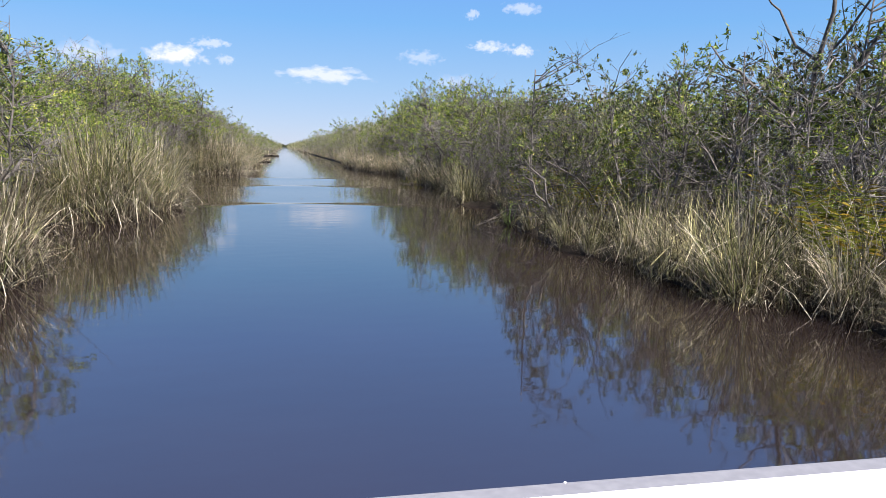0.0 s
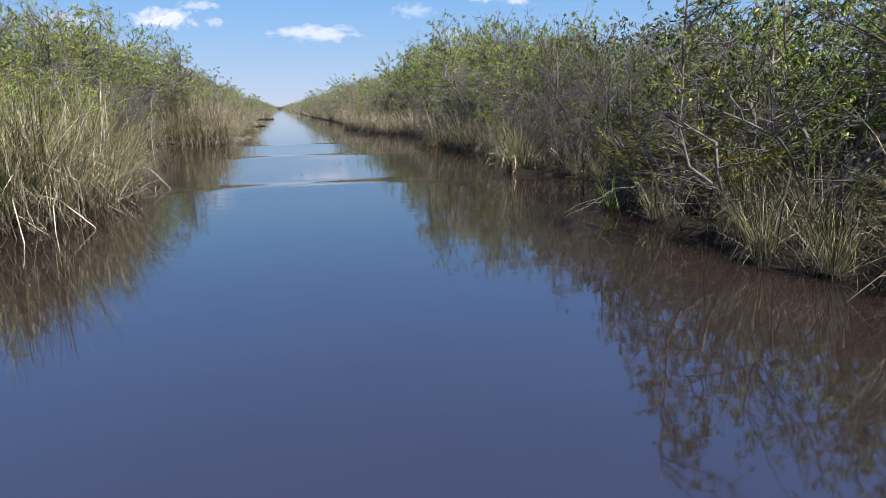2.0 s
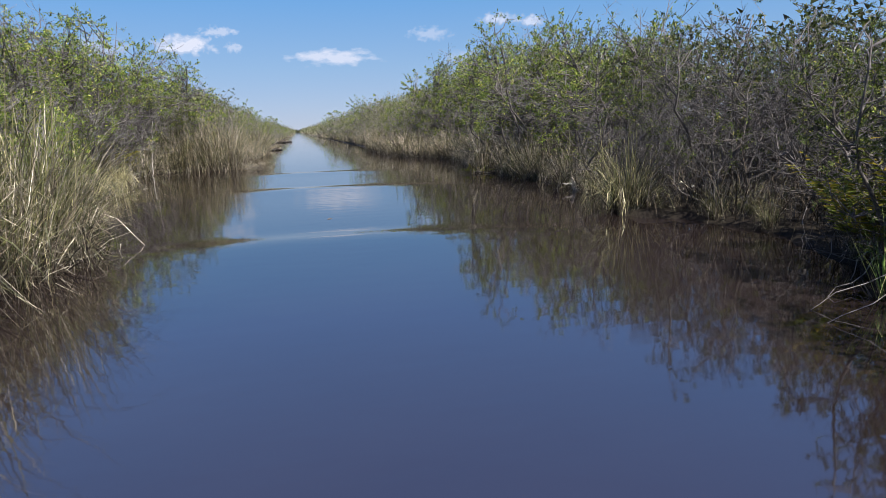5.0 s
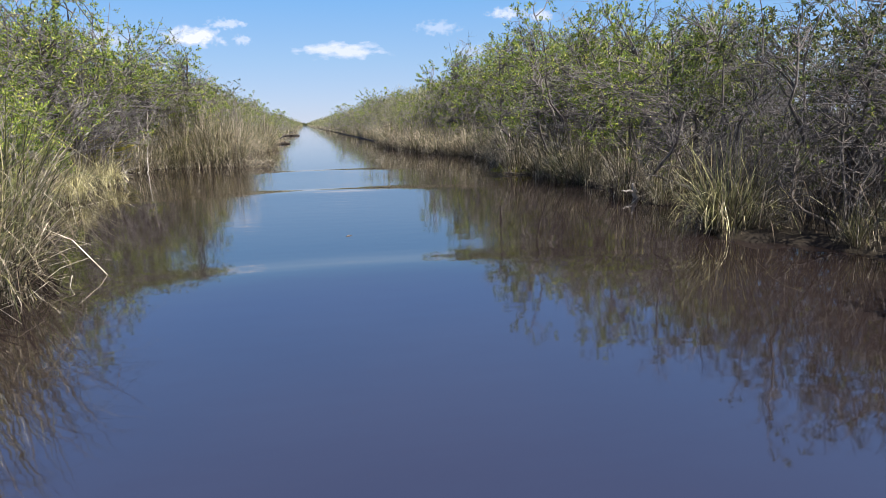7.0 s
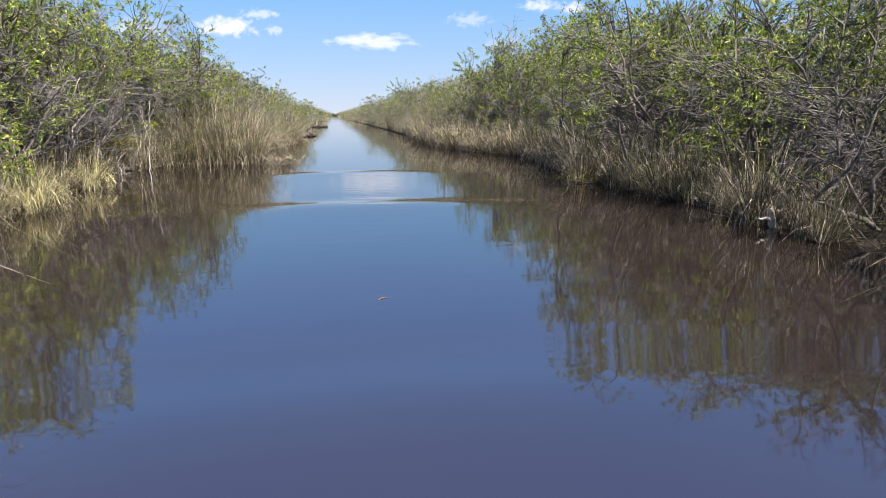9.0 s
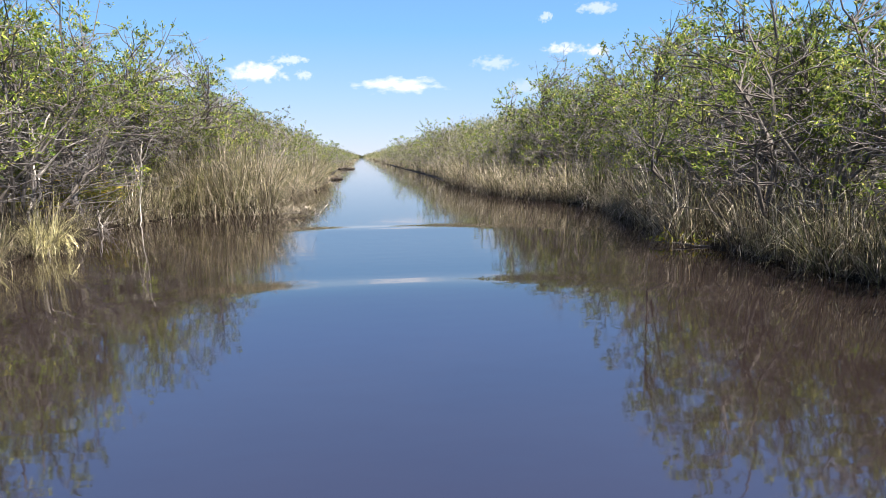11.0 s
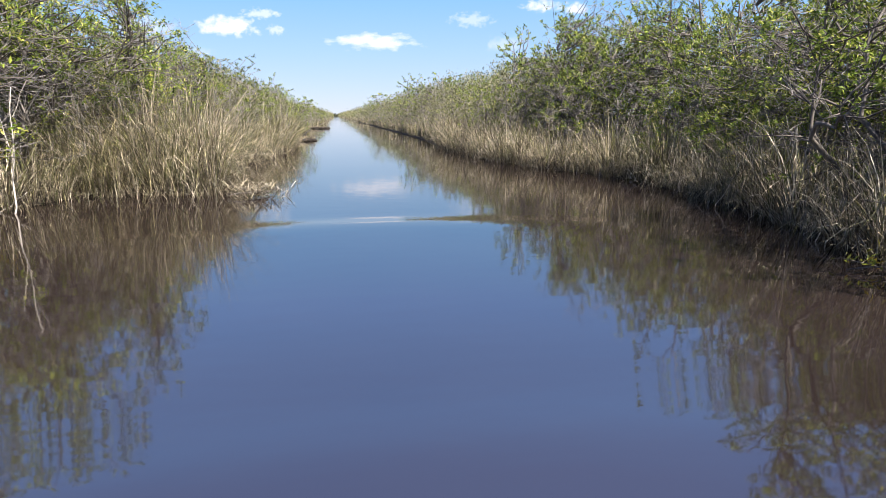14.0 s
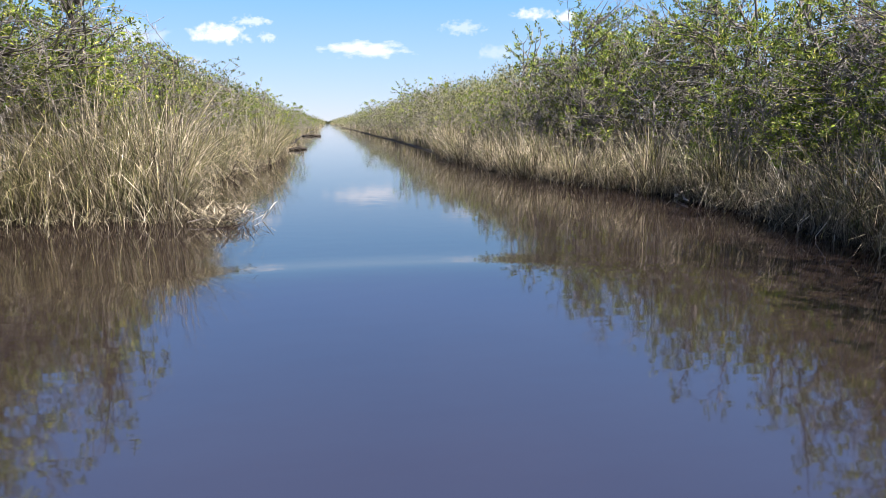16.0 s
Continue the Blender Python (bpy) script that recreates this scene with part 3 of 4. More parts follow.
# dense trees that reach out over the water: bank, y, inland, height, turn
OVERHANG = [(1, 7.4, 3.3, 3.6, 70, 3), (1, 9.4, 2.4, 3.5, 200, 2), (1, 11.6, 1.1, 3.5, 20, 1), (1, 13.4, 1.0, 3.3, 330, 2), (1, 14.6, 0.9, 3.3, 140, 1), (1, 16.9, 1.3, 3.6, 250, 2),
            # those farther inland are added to shade the right bank and fill the skyline
            (1, 8.8, 5.2, 5.8, 40, 1), (1, 11.0, 5.0, 4.9, 260, 1), (1, 12.6, 4.7, 3.9, 110, 1), (1, 15.6, 3.9, 3.6, 290, 1), (1, 19.2, 3.4, 4.1, 160, 1), (1, 22.2, 3.6, 4.9, 220, 1), (1, 23.4, 1.4, 4.7, 80, 2), (1, 20.4, 2.6, 4.6, 10, 2),
            (1, 26.6, 1.6, 4.7, 60, 0), (1, 30.2, 1.2, 4.8, 200, 0), (1, 32.6, 1.6, 4.9, 300, 0), (1, 35.8, 2.9, 5.2, 30, 0), (1, 39.5, 3.3, 5.5, 100, 0), (1, 44.2, 4.0, 5.8, 220, 0), (1, 48.6, 4.6, 6.0, 320, 0), (1, 53.2, 5.2, 6.0, 90, 0),
            (-1, 13.0, 1.4, 4.1, 130, 0), (-1, 28.0, 2.6, 4.8, 200, 0), (-1, 31.0, 1.9, 5.2, 10, 0), (-1, 34.6, 1.2, 5.5, 120, 2), (-1, 36.0, 3.2, 6.1, 75, 0), (-1, 37.6, 1.6, 5.8, 300, 0), (-1, 39.9, 2.4, 5.7, 45, 0), (-1, 42.4, 3.6, 5.6, 200, 0), (-1, 45.5, 3.0, 4.9, 60, 0), (-1, 50.0, 3.0, 4.7, 170, 0)]
# kinds 1 and 2 have shade put into their colours
TREES = [(shrub(90 + i, 4.4, 2.25, 9, 210, 4, 16, 0.078, bare, mat, bark, low, "tree", False, TWIG_SHADED if i in (1, 2) else TWIG), 4.4) for i, (bare, mat, bark, low) in enumerate([(0.30, LEAF, BARK_DARK, 0.26), (0.25, LEAF_DARK, BARK_DARK, 0.10), (0.95, LEAF_DARK, BARK_DARK, 0.22), (0.98, LEAF, BARK, 0.25)])]
for side, y, inland, h, turn, kind in OVERHANG:
    proto, tall = TREES[kind]
    ob = set_down(proto, edge_at(side, y, inland), y, 0.02, turn, h / tall)
    tagged(ob, ("spreading leafy tree with tangled grey branches over the water", "low-hanging olive-leaved tree with shade put into its colour", "almost leafless tree with tangled bare branches, shade put into its colour", "pale grey tree with crooked bare branches and sparse leaves")[kind], "tree", "trees over the water")

# shrub rows: inland offset, spacing, share of the thicket's height, prototypes
for side in (-1, 1):
    for inland, gap, lo, hi, kinds in ((1.2, 1.65, 0.60, 0.78, SHRUBS), (2.8, 2.1, 0.86, 1.06, SHRUBS), (4.9, 3.4, 0.95, 1.10, BACKS)):
        y = 2.5 if side > 0 else 5.0
        while y < 62:
            yy = y + r.uniform(-0.35, 0.35)
            near = yy < (42 if side > 0 else 46)
            if inland < 2 and any(sd == side and ti < 2.5 and abs(yy - ty) < 1.5 for sd, ty, ti, *_ in OVERHANG):
                y += gap
                continue
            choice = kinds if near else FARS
            # bare shrubs on the right bank, the shade-coloured kind from y 11 on
            if near and inland < 4 and side > 0 and (5 < yy < 12 or 18.5 < yy < 24.5) and r.random() < 0.7:
                choice = BARES[:1] if yy < 11 else BARES[1:]
            proto, tall = choice[r.integers(len(choice))]
            back = float(np.interp(yy, SET_Y[side], SET_BACK[side]))
            ob = set_down(proto, edge_at(side, yy, inland + back + r.uniform(-0.35, 0.35)), yy, 0.02, r.uniform(0, 360), r.uniform(lo, hi) * top_at(side, yy) / tall)
            tagged(ob, SHRUB_LABELS, "shrub", "shrubs along the canal")
            y += gap * r.uniform(0.85, 1.15)

# sedge fringe: stretches of each bank with how thick and how tall it stands
FRINGE = {-1: [(6.5, 9.6, 1.0, 0.85), (9.6, 15, 0.7, 0.95), (15, 21.2, 1.35, 1.2), (21.2, 31, 0.55, 0.85), (31, 38.5, 0.45, 0.6), (38.5, 44, 0.9, 1.1), (44, 62, 1.3, 1.2)],
          1: [(2.5, 5.6, 1.0, 0.85), (5.6, 9.6, 1.3, 0.78), (9.6, 11.4, 0.85, 0.85), (11.4, 13.2, 0.4, 0.6), (13.2, 18.6, 0.25, 0.5), (18.6, 24, 0.3, 0.6), (24, 32, 0.95, 0.98), (32, 62, 1.4, 1.22)]}
for side, stretches in FRINGE.items():
    for y0, y1, thick, tall in stretches:
        for inland, gap in ((0.12, 0.62), (0.75, 0.8)):
            y = y0
            while y < y1:
                yy = y + r.uniform(-0.2, 0.2)
                pick = 2.0 + 2.6 * noise.noise(Vector((side * 3.0, yy * 0.45, 1.7))) + r.normal(0, 0.7)
                # shade on these stretches is imitated by picking the darker, greener tussocks
                if (side < 0 and 14 < yy < 21.5) or (side > 0 and 9.4 < yy < 24):
                    pick = pick * 0.5 if side < 0 or yy > 18.6 else 0.0
                if side > 0 and yy > 24:
                    pick += 1.2
                ob = set_down(SEDGES[int(np.clip(round(pick), 0, 4))], edge_at(side, yy, inland + r.uniform(-0.02, 0.3)), yy, 0.07, r.uniform(0, 360), tall * r.uniform(0.7, 1.15), (r.normal(0, 7), r.normal(0, 5) - side * 4 * (inland < 0.5)))
                tagged(ob, "sawgrass tussock of green and straw blades at the water's edge", "sedge", "sedge tussocks along the banks")
                y += gap / thick * r.uniform(0.8, 1.2)

# tussocks on the faces of the points, where the bank turns square to the canal
for y0, x0, x1, tall in ((40.5, -6.0, -2.9, 1.02), (41.2, -5.6, -2.9, 1.2), (42.1, -5.2, -2.9, 1.32), (15.3, -4.8, -3.2, 1.25), (15.9, -4.6, -3.2, 1.38), (8.3, -4.6, -3.0, 0.85), (6.5, 5.2, 6.2, 0.8), (20.0, 5.6, 6.4, 0.6)):
    x = x0
    while x < x1:
        kinds = TALL_SEDGES if y0 > 30 else SEDGES[:3]
        ob = set_down(kinds[int(r.integers(len(kinds)))], x + r.uniform(-0.12, 0.12), y0 + r.uniform(-0.15, 0.15), 0.0, r.uniform(0, 360), tall * r.uniform(0.8, 1.12), (r.normal(4, 5), r.normal(0, 6)))
        tagged(ob, "sawgrass tussock of green and straw blades at the water's edge", "sedge", "sedge tussocks along the banks")
        x += 0.5 if y0 > 30 else 0.42

# dense growth behind the front rows, and low growth under them
for side in (-1, 1):
    n = 52000
    ys = r.uniform(-16, 64, n)
    depth = 3.6 + r.random(n) ** 1.3 * 7.0
    pos = []
    for y, d in zip(ys, depth):
        top = 0.84 * top_at(side, y) + 0.6 * noise.noise(Vector((y * 0.35, side * 7.0, d * 0.3)))
        pos.append((edge_at(side, y, d), y, 0.15 + top * r.random() ** 0.7))
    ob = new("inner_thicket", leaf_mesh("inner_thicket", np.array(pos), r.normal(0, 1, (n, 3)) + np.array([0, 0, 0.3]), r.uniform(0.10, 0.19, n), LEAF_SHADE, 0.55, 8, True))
    tagged(ob, "dense olive thicket behind the waterside shrubs, inner shade put into its colour", "thicket", kind="stuff")
    n = 9000
    ys = r.uniform(0, 64, n)
    base = np.stack([np.array([edge_at(side, y, 0) for y in ys]) + side * r.uniform(0.05, 3.2, n), ys, np.full(n, 0.0)], -1)
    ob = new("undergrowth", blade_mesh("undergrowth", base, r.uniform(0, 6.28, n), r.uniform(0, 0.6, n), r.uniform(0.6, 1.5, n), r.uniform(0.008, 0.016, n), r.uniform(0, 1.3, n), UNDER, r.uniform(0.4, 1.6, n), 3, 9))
    tagged(ob, "brown dead undergrowth, darkened in colour for the shade beneath the shrubs", "undergrowth", kind="stuff")

# ---- the far banks: thicket and sedge beyond counting ----
def hedge_height(side, y):
    return top_at(side, y) - 0.4 + 1.2 * noise.noise(Vector((side * 5.0, y * 0.11, 0.3))) + 1.0 * noise.noise(Vector((side * 9.0, y * 0.33, 4.3)))


FAR_LABEL = "distant shrub in the thicket along the canal, leaves mostly greyed for haze"
for side in (-1, 1):
    for inland, lo, hi in ((1.5, 0.5, 0.8), (3.6, 0.8, 1.15)):
        y = 61.0 + inland * 0.3
        while y < 220:
            away = 1 + (y - 60) / 70.0
            proto, tall = FARS[r.integers(len(FARS))]
            h = hedge_height(side, y) * r.uniform(lo, hi) / tall
            wide = h * min(away, 2.2) ** 0.6
            ob = set_down(proto, edge_at(side, y, inland + r.uniform(-0.5, 0.5)), y, 0.02, r.uniform(0, 360), 1.0)
            ob.matrix_basis = ob.matrix_basis @ Matrix.Diagonal((wide, wide, h, 1))
            tagged(ob, FAR_LABEL, "shrub", "shrubs along the canal")
            y += 1.9 * away * r.uniform(0.8, 1.25)
    # beyond those, and as the dark inside of the thicket, leaves in clumps
    pos, size = [], []
    n = 7500
    dist = 1.0 / r.uniform(1 / 1350.0, 1 / 34.0, n)
    for d in dist:
        y = 28 + d
        depth = r.random() * 8.0
        top = hedge_height(side, y) * min(0.95, 0.5 + depth * 0.14)
        c = np.array([edge_at(side, y, 1.6 + depth), y, top * (1 - 0.85 * r.random() ** 1.2)])
        wide = 0.13 + 0.0016 * d
        m = 14
        pos.append(c + r.normal(0, wide, (m, 3)))
        size.append((0.07 + 0.0011 * d) * r.uniform(0.6, 1.3, m))
    pos, size = np.concatenate(pos), np.concatenate(size)
    pos[:, 2] = np.maximum(pos[:, 2], 0.2)
    pos[:, 0] = side * np.maximum(side * pos[:, 0], bank(side, pos[:, 1]) + 0.3)
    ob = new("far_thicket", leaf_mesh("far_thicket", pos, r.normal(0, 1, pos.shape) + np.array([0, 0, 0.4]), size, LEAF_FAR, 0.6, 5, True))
    tagged(ob, "distant green thicket lining the canal bank, greyed in colour for haze", "thicket", kind="stuff")
    for mat, look_of, n in ((STRAW, "straw-coloured", 11000 if side > 0 else 6000), (SEDGE, "olive", 8000)):
        dist = 1.0 / r.uniform(1 / 900.0, 1 / 33.0, n)
        ys = 28 + dist
        stand = np.array([0.75 + 0.55 * noise.noise(Vector((side * 4.0, y * 0.22, 8.0))) + 0.35 * noise.noise(Vector((side * 4.0, y * 0.9, 2.0))) for y in ys])
        back = np.array([0.35 + 0.55 * noise.noise(Vector((side * 6.0, y * 0.3, 1.0))) + 0.35 * noise.noise(Vector((side * 6.0, y * 1.1, 3.0))) for y in ys])
        base = np.stack([np.array([edge_at(side, y, 0) for y in ys]) + side * (np.maximum(back, 0.05) + r.uniform(0, 1.3, n)), ys, np.full(n, 0.05)], -1)
        ob = new("far_sedge", blade_mesh("far_sedge", base, r.uniform(0, 6.28, n), r.uniform(0, 0.4, n), 1.9 * stand * (0.4 + 0.6 * r.random(n) ** 0.6), 0.007 + 0.00035 * dist, r.uniform(0, 1.0, n), mat, None, 3, 6))
        tagged(ob, "distant belt of " + look_of + " sedge along the bank", "sedge", kind="stuff")

# the canal's far end
n = 6000
px = r.uniform(-60, 60, n)
pos = np.stack([px, 1404 + r.uniform(0, 15, n), (0.2 + 6.5 * r.random(n)) * np.where(px < 0.5, 1.25, 0.8) * (0.8 + 0.2 * np.sin(px * 0.2))], -1)
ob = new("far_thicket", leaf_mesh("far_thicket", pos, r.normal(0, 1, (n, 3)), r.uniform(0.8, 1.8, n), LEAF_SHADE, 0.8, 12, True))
tagged(ob, "distant green trees closing the end of the canal", "thicket", kind="stuff")

# open marsh beyond the thickets
for side in (-1, 1):
    n = 4500
    ys = r.uniform(-30, 110, n)
    base = np.stack([side * (15.0 + 45.0 * r.random(n) ** 1.4), ys, np.full(n, 0.22)], -1)
    ob = new("marsh_sedge", blade_mesh("marsh_sedge", base, r.uniform(0, 6.28, n), r.uniform(0, 0.5, n), r.uniform(0.7, 1.5, n), r.uniform(0.05, 0.12, n), r.uniform(0, 0.9, n), SEDGE, None, 2, 16))
    tagged(ob, "open sawgrass marsh beyond the thicket", "marsh", kind="stuff")


# ---- the boat at the start of the way: a square-bowed white work boat ----
def prism_mesh(name, profile, x0, x1, mat, bevel=0.012):
    """A profile in y and z drawn out along x, with softened edges."""
    bm = bmesh.new()
    a = [bm.verts.new((x0, y, z)) for y, z in profile]
    c = [bm.verts.new((x1, y, z)) for y, z in profile]
    n = len(profile)
    for i in range(n):
        bm.faces.new((a[i], a[(i + 1) % n], c[(i + 1) % n], c[i]))
    bm.faces.new(a[::-1])
    bm.faces.new(c)
    bmesh.ops.recalc_face_normals(bm, faces=bm.faces)
    bmesh.ops.bevel(bm, geom=bm.edges[:], offset=bevel, segments=2, affect="EDGES")
    me = bpy.data.meshes.new(name)
    bm.to_mesh(me)
    bm.free()
    me.materials.append(mat)
    return me


boat = new("boat")
boat.matrix_basis = pose(0.6, 0.02, 0, 0, 0, -2.4)
part("hull", prism_mesh("hull", [(1.52, 0.62), (1.25, 0.05), (0.9, -0.08), (-2.9, -0.08), (-3.0, 0.30), (0.85, 0.30), (1.22, 0.62)], -1.25, 1.35, HULL, 0.02), boat)
rub_rail = part("rub_rail", prism_mesh("rub_rail", [(1.71, 0.60), (1.69, 0.675), (1.63, 0.708), (1.545, 0.712), (1.545, 0.58)], -1.34, 1.44, STRIP, 0.01), boat, "grey outer strip along the bow")
part("bow_rail", prism_mesh("bow_rail", [(1.543, 0.728), (1.30, 0.735), (1.28, 0.62), (1.543, 0.58)], -1.32, 1.42, HULL, 0.012), boat, "broad white gelcoat bow rail")
for sx in (-1.32, 1.30):
    part("side_rail", prism_mesh("side_rail", [(1.28, 0.62), (1.28, 0.71), (-3.0, 0.60), (-3.0, 0.28), (0.8, 0.29)], sx, sx + 0.12, HULL, 0.012), boat)
bolt = bmesh.new()
bmesh.ops.create_uvsphere(bolt, u_segments=10, v_segments=6, radius=0.006, matrix=Matrix.Translation((0.12, 1.64, 0.70)))
bm_me = bpy.data.meshes.new("bolt")
bolt.to_mesh(bm_me)
bolt.free()
bm_me.materials.append(HULL)
part("bolt", bm_me, rub_rail)
tagged(boat, "white flat-bottomed boat with a broad square bow", "boat")


# ---- single things along the banks ----
def limb_thing(name, label, category, limbs, mat, group="", seed=0, wander=0.12):
    """Bare wood from wandering tapered limbs: each a start, an end and a thickness; the first is the trunk."""
    r2 = np.random.default_rng(seed)
    thing = new(name)
    foot = np.array(limbs[0][0], float)
    thing.location = foot
    for i, (a, e, thick) in enumerate(limbs):
        a, e = np.array(a, float), np.array(e, float)
        k = 7
        pts = a + (e - a) * np.linspace(0, 1, k)[:, None]
        pts[1:-1] += r2.normal(0, wander, (k - 2, 3)) * np.linalg.norm(e - a) * 0.22
        t = Tubes(7)
        t.add(pts - foot, np.linspace(thick, thick * 0.35, k))
        part("trunk" if i == 0 else "limb", t.mesh("limb", mat), thing)
    return tagged(thing, label, category, group)


def branching(r2, foot, height, lean, count):
    """Limbs for a bare forking plant."""
    foot = np.array(foot, float)
    tip = foot + np.array([lean[0], lean[1], height])
    out = [(foot, tip, 0.022)]
    for _ in range(count):
        s = r2.uniform(0.25, 0.85)
        at = foot + (tip - foot) * s
        d = unit(np.array([r2.normal(0, 1), r2.normal(0, 1), r2.uniform(0.3, 1.4)]))
        out.append((at, at + d * height * r2.uniform(0.25, 0.55), 0.011))
    return out


r3 = np.random.default_rng(5)
limb_thing("bare_tree", "dark leafless tree with crooked forked limbs", "tree",
           [((8.6, 9.4, 0.1), (8.2, 8.8, 4.6), 0.07), ((8.5, 9.2, 1.8), (7.4, 10.6, 3.6), 0.04), ((8.4, 9.1, 2.4), (9.2, 8.0, 4.5), 0.04), ((8.35, 9.0, 2.9), (7.5, 9.6, 4.4), 0.03), ((8.3, 8.9, 3.3), (8.5, 7.6, 4.8), 0.025), ((7.9, 9.9, 2.8), (7.0, 10.2, 3.2), 0.02)], BARK_DARK, seed=2)
limb_thing("bare_bush", "bare grey bush with forked branches", "bush", branching(r3, (7.1, 8.9, 0.5), 1.7, (-0.1, 0.4), 18), BARK, seed=3)
for x, y, z in ((-6.4, 26.0, 2.6), (-6.6, 29.5, 2.9), (-8.2, 35.6, 3.4)):
    limb_thing("dead_snag", "leafless dark snag rising above the thicket", "snag", branching(r3, (x, y, z), 1.9, (0.1, -0.2), 6), BARK_DARK, "snags above the thicket", seed=int(y))

# pale stems and a weathered stump on the recessed bank
limb_thing("leaning_stem", "thin pale dead stem standing in the water", "dead stem", [((-5.8, 37.9, -0.2), (-5.5, 37.8, 2.2), 0.019), ((-5.53, 37.8, 1.7), (-5.2, 37.7, 2.3), 0.009), ((-5.65, 37.9, 0.9), (-5.9, 38.1, 1.9), 0.010)], PALE_WOOD, seed=6, wander=0.06)
limb_thing("curved_trunk", "pale curved trunk rising from the sedge", "trunk", [((-7.25, 35.4, 0.0), (-7.1, 35.4, 1.75), 0.05), ((-7.1, 35.4, 1.7), (-6.6, 35.3, 2.75), 0.032), ((-6.95, 35.4, 2.1), (-7.4, 35.6, 3.1), 0.022)], PALE_WOOD, seed=8, wander=0.08)
limb_thing("bowed_trunk", "pale slender trunk bowed over towards the water", "trunk", [((-7.1, 35.2, 0.0), (-6.9, 35.2, 1.45), 0.042), ((-6.9, 35.2, 1.42), (-6.35, 35.2, 2.0), 0.03), ((-6.38, 35.2, 1.98), (-5.85, 35.2, 2.2), 0.02)], PALE_WOOD, seed=18, wander=0.08)
limb_thing("stump", "weathered grey stump with spreading roots", "stump", [((-6.75, 36.75, -0.1), (-6.9, 36.8, 1.15), 0.17), ((-6.78, 36.7, 0.45), (-6.3, 36.5, -0.12), 0.07), ((-6.78, 36.7, 0.4), (-7.15, 36.4, -0.1), 0.06), ((-6.78, 36.7, 0.35), (-6.6, 36.2, -0.1), 0.055), ((-6.85, 36.78, 1.0), (-6.75, 36.75, 1.4), 0.04)], BARK, seed=9, wander=0.1)
limb_thing("fallen_branch", "pale fallen branch lying at the water's edge", "branch", [((-7.0, 36.2, 0.10), (-5.95, 36.6, 0.06), 0.024), ((-6.4, 36.4, 0.09), (-5.8, 37.0, 0.28), 0.014), ((-6.2, 36.5, 0.09), (-5.8, 36.1, 0.02), 0.012)], BARK, seed=10, wander=0.16)
for i in range(16):
    y = r3.uniform(36.3, 38.3)
    x = edge_at(-1, y, r3.uniform(-0.15, 0.5))
    limb_thing("dead_stick", "thin pale broken stick in the dark under the bank", "stick", [((x, y, -0.1), (x + r3.normal(0.1, 0.25), y + r3.normal(0, 0.25), r3.uniform(0.3, 0.8)), r3.uniform(0.008, 0.016))], PALE_WOOD if i % 3 else BARK, "dead sticks under the bank", seed=60 + i, wander=0.12)

# driftwood in the inlet behind the pale tuft
limb_thing("driftwood", "bleached driftwood log with broken branches", "driftwood", [((10.4, 21.4, 0.10), (8.3, 20.9, 0.16), 0.085), ((9.4, 21.1, 0.14), (8.9, 20.4, 0.30), 0.04), ((9.0, 21.0, 0.15), (8.2, 21.4, 0.02), 0.035), ((8.8, 21.0, 0.15), (8.3, 20.5, -0.03), 0.03)], PALE_WOOD, seed=11, wander=0.15)
limb_thing("driftwood_stick", "grey driftwood stick at the back of the inlet", "driftwood", [((9.9, 22.6, 0.12), (7.7, 22.2, 0.14), 0.04), ((8.6, 22.4, 0.14), (8.0, 22.9, 0.3), 0.02)], PALE_WOOD, seed=12, wander=0.2)
limb_thing("bleached_stub", "small bleached broken stub at the bank", "stub", [((6.6, 24.45, -0.05), (6.45, 24.3, 0.3), 0.075), ((6.55, 24.4, 0.12), (6.15, 24.2, 0.18), 0.028)], PALE_WOOD, seed=13, wander=0.1)

# sticks leaning out of the shade into the water
for i in range(7):
    y = 13.4 + i * 0.55 + r3.uniform(-0.15, 0.15)
    x = edge_at(1, y, r3.uniform(0.0, 0.5))
    reach = r3.uniform(0.5, 1.3)
    limb_thing("dead_stick", "thin grey dead stick leaning into the water", "stick", [((x, y, r3.uniform(0.3, 0.8)), (x - reach, y + r3.normal(0, 0.4), r3.uniform(-0.08, 0.05)), r3.uniform(0.004, 0.008))], BARK, "dead sticks in the water", seed=30 + i, wander=0.1)
limb_thing("floating_twig", "short dark twig floating on the water", "twig", [((0.49, 21.56, 0.003), (0.58, 21.60, 0.008), 0.008), ((0.53, 21.58, 0.006), (0.54, 21.62, 0.022), 0.004)], BARK_DARK, seed=14)

# a leafy branch fallen into the water, and a pale log on the sedge bank
branch = limb_thing("fallen_branch", "dark fallen branch with green leaves lying in the water", "branch", [((6.75, 30.8, 0.06), (5.45, 31.5, 0.02), 0.022), ((6.2, 31.1, 0.05), (5.75, 30.7, 0.12), 0.011), ((5.9, 31.3, 0.05), (5.4, 31.9, 0.1), 0.009)], BARK_DARK, seed=21, wander=0.12)
spot = np.array([(r3.uniform(-1.3, 0.0), 0, 0) for _ in range(90)])
spot[:, 1], spot[:, 2] = -0.54 * spot[:, 0] + r3.normal(0, 0.12, 90), np.abs(r3.normal(0.04, 0.07, 90))
tagged(part("foliage", leaf_mesh("foliage", spot, r3.normal(0, 1, (90, 3)) + np.array([0, 0, 0.5]), r3.uniform(0.07, 0.13, 90), FERN, 0.3, 22), branch, "yellow-green leaves"), kind="stuff")
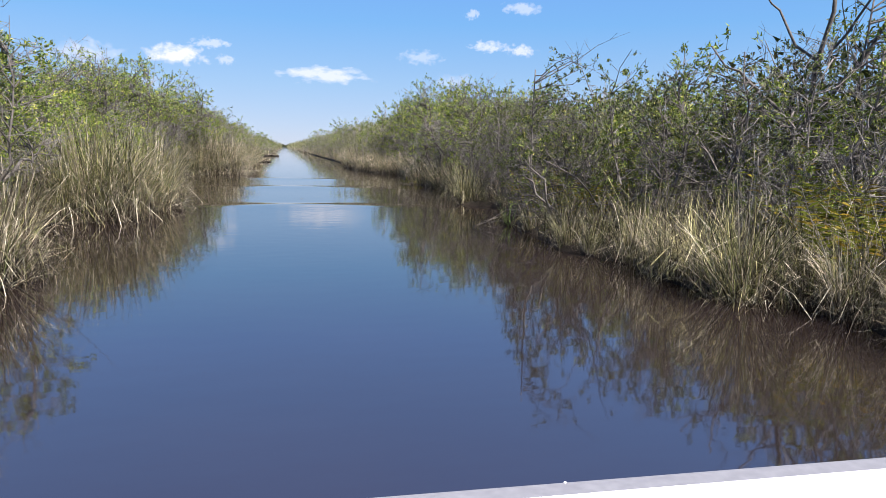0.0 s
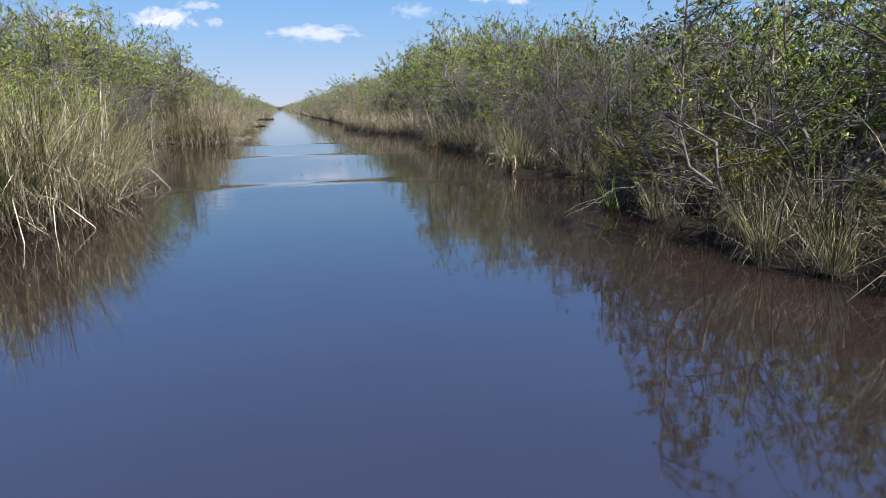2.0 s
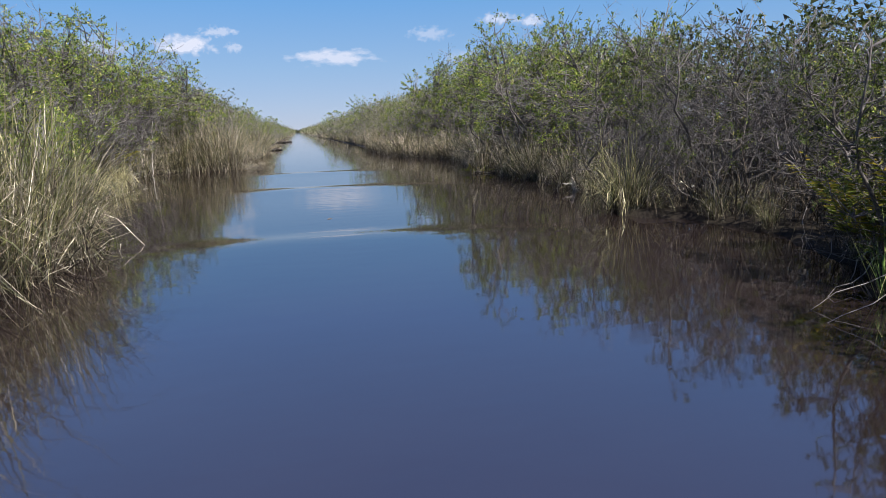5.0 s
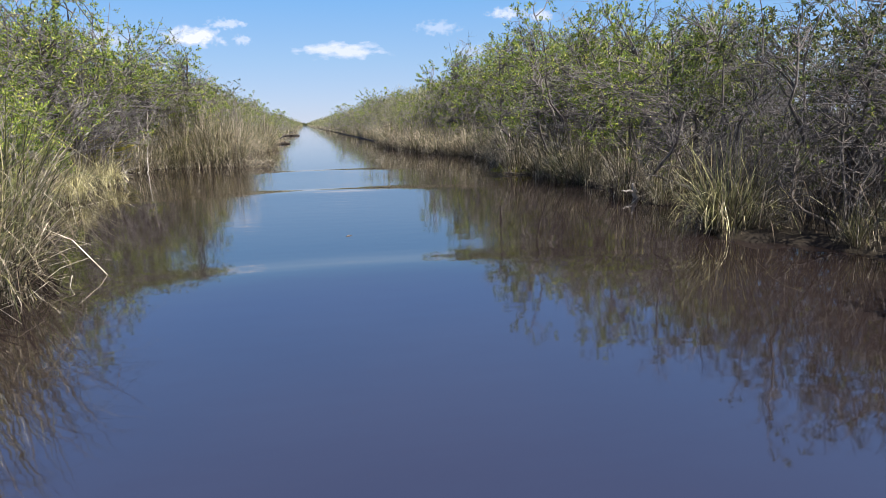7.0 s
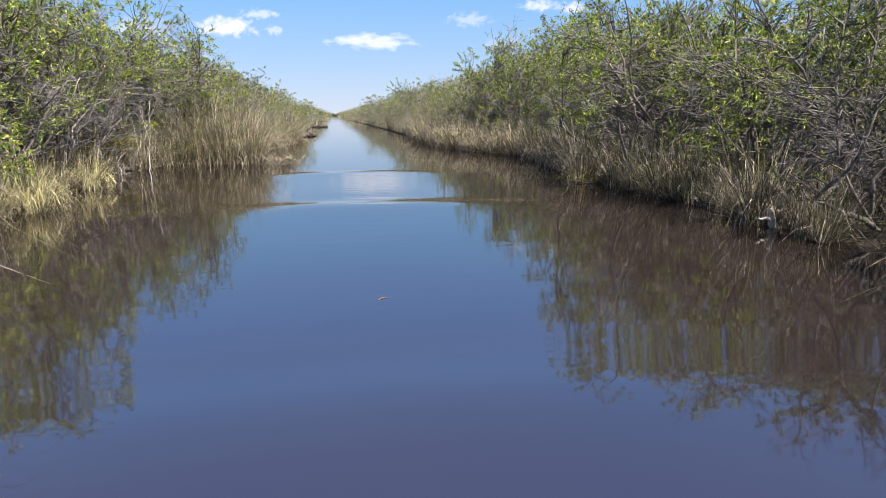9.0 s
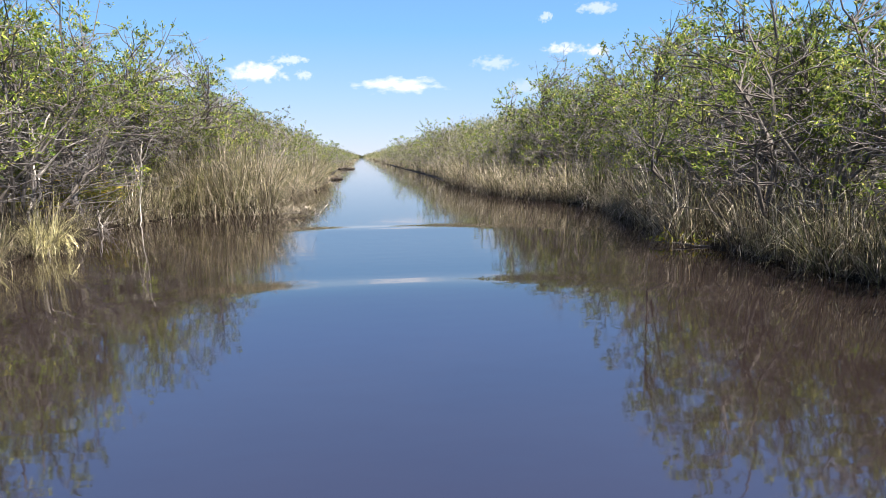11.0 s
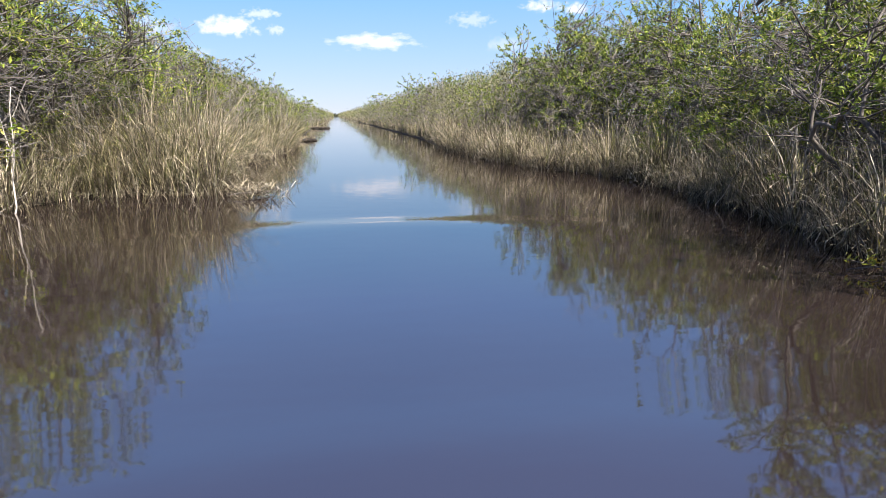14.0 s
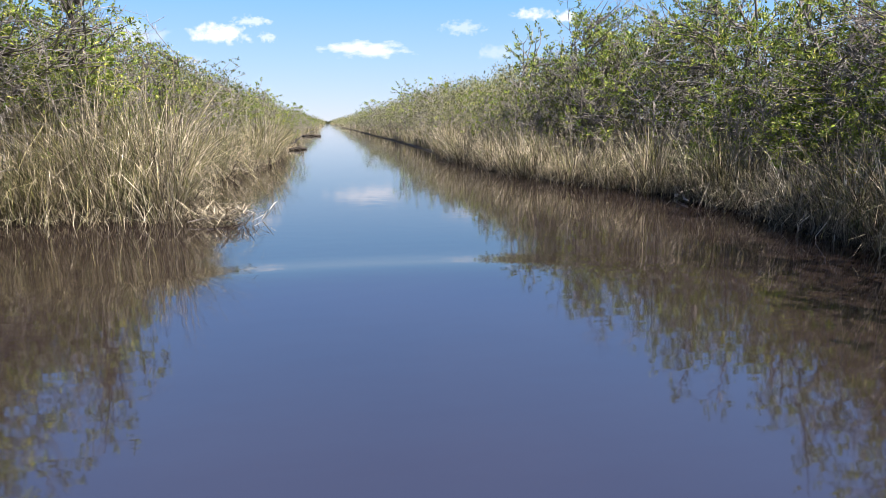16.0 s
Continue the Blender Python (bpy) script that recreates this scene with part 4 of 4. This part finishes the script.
limb_thing("pale_log", "bleached log lying among the sedge at the waterline", "log", [((7.95, 42.3, 0.14), (7.35, 40.7, 0.07), 0.05), ((7.6, 41.4, 0.12), (7.3, 41.2, 0.35), 0.02)], PALE_WOOD, seed=23, wander=0.08)
for i in range(26):
    y = 32.4 + 5.5 * r3.random()
    x = edge_at(1, y, r3.uniform(0.05, 0.6))
    limb_thing("dead_stick", "thin pale broken stick in the dark under the bank", "stick", [((x, y, r3.uniform(0.35, 0.9)), (x - r3.uniform(0.1, 0.6), y + r3.normal(0, 0.3), -0.08), r3.uniform(0.006, 0.012))], PALE_WOOD if i % 2 else BARK, "dead sticks under the bank", seed=80 + i, wander=0.16)

# distinctive tussocks
tuft = tussock(119, 1.75, 0.42, 260, 110, 130, 1.3, SEDGE, PALE_STRAW)
tuft.matrix_basis = pose(5.75, 20.25, 0.03, 0, 0, 0)
tagged(tuft, "large green fountain-shaped tussock with a pale skirt over the water", "sedge")
pale = tussock(120, 1.6, 0.42, 200, 260, 110, 1.9, PALE_STRAW, PALE_STRAW)
pale.matrix_basis = pose(5.35, 7.5, 0.02, 0, -6, 200) @ Matrix.Scale(0.95, 4)
tagged(pale, "broad straw-coloured tussock spilling into the water", "sedge")
pale_left = copy_thing(pale, pose(-5.75, 32.6, 0.02, 0, 8, 70) @ Matrix.Scale(0.9, 4))
tagged(pale_left, "pale arching tussock beside the curved trunk", "sedge")
tagged(copy_thing(pale, pose(-5.3, 28.5, 0.02, 0, 4, 150) @ Matrix.Scale(0.95, 4)), "tall pale green-yellow tussock on the recessed bank", "sedge")
reed = tussock(121, 1.0, 0.09, 34, 0, 4, 0.3, REED)
reed.matrix_basis = pose(4.95, 14.05, -0.02)
tagged(reed, "bright green reed clump standing in the water", "reed")
tagged(copy_thing(reed, pose(5.6, 10.9, -0.02, 0, 0, 90) @ Matrix.Scale(0.8, 4)), "small green reed clump by the bank", "reed")
for x, y, s, turn in ((7.2, 7.0, 1.25, 0), (7.6, 8.3, 1.15, 70), (6.6, 6.1, 1.0, 200), (5.9, 14.4, 0.9, 40), (6.3, 13.6, 1.0, 160), (6.1, 15.4, 0.85, 260), (6.1, 12.6, 0.95, 310), (-7.3, 37.6, 1.0, 120), (-6.9, 38.4, 0.95, 10), (-7.6, 36.6, 1.05, 220), (7.9, 36.6, 0.8, 90)):
    if x == 7.2:
        fern_one = fern(130, 26, 1.25)
        fern_one.matrix_basis = pose(x, y, 0.1, 0, 0, turn) @ Matrix.Scale(s, 4)
        ob = fern_one
    else:
        ob = copy_thing(fern_one, pose(x, y, 0.1, 0, 0, turn) @ Matrix.Scale(s, 4))
    tagged(ob, "yellow-green leather fern with arching fronds", "fern", "ferns under the trees")

# low raft of dead blades off the sedge point, and a brown hummock farther on
heap = new("debris_heap")
heap.location = (-1.8, 39.75, 0)
n = 380
base = np.stack([r3.normal(0, 0.3, n), r3.normal(0, 0.2, n), r3.uniform(-0.02, 0.25, n)], -1)
tagged(part("dead_foliage", blade_mesh("dead_foliage", base, r3.uniform(0, 6.28, n), r3.uniform(0.7, 1.6, n), r3.uniform(0.15, 0.42, n), r3.uniform(0.012, 0.024, n), r3.uniform(-0.2, 0.8, n), LITTER, None, 3, 44), heap), kind="stuff")
for i in range(5):
    t = Tubes(5)
    a = r3.uniform(0, 6.28)
    t.add(grow(r3, (0, 0, 0.08), unit(np.array([math.cos(a), math.sin(a), r3.uniform(-0.1, 0.35)])), r3.uniform(0.35, 0.6), 5, 0.15, 0), np.linspace(0.02, 0.008, 5))
    part("stick", t.mesh("stick", BARK_DARK if i % 2 else BARK), heap)
tagged(heap, "floating heap of dead blades and sticks", "debris")


def hummock(x, y, w, l, h, label):
    bm = bmesh.new()
    bmesh.ops.create_icosphere(bm, subdivisions=4, radius=1.0)
    for q2 in bm.verts:
        k = 1 + 0.25 * noise.noise(q2.co * 2.3 + Vector((x, y, 0)))
        q2.co = Vector((q2.co.x * w * k, q2.co.y * l * k, max(q2.co.z, -0.4) * h * k))
    me = bpy.data.meshes.new("mound")
    bm.to_mesh(me)
    bm.free()
    me.materials.append(MUD)
    thing = new("hummock")
    thing.location = (x, y, 0)
    part("mound", me, thing)
    m = 260
    b2 = np.stack([r3.uniform(-w, w, m) * 0.8, r3.uniform(-l, l, m) * 0.8, np.full(m, h * 0.5)], -1)
    tagged(part("dead_foliage", blade_mesh("dead_foliage", b2, r3.uniform(0, 6.28, m), r3.uniform(0.2, 1.3, m), r3.uniform(0.2, 0.5, m), r3.uniform(0.015, 0.03, m), r3.uniform(0, 1.2, m), LITTER, None, 3, 45), thing), kind="stuff")
    return tagged(thing, label, "hummock", "low peat hummocks")


hummock(-2.2, 72.5, 0.8, 1.6, 0.2, "low brown peat hummock with dead blades")
hummock(-2.0, 118.0, 1.3, 2.4, 0.25, "low brown peat hummock with dead blades")
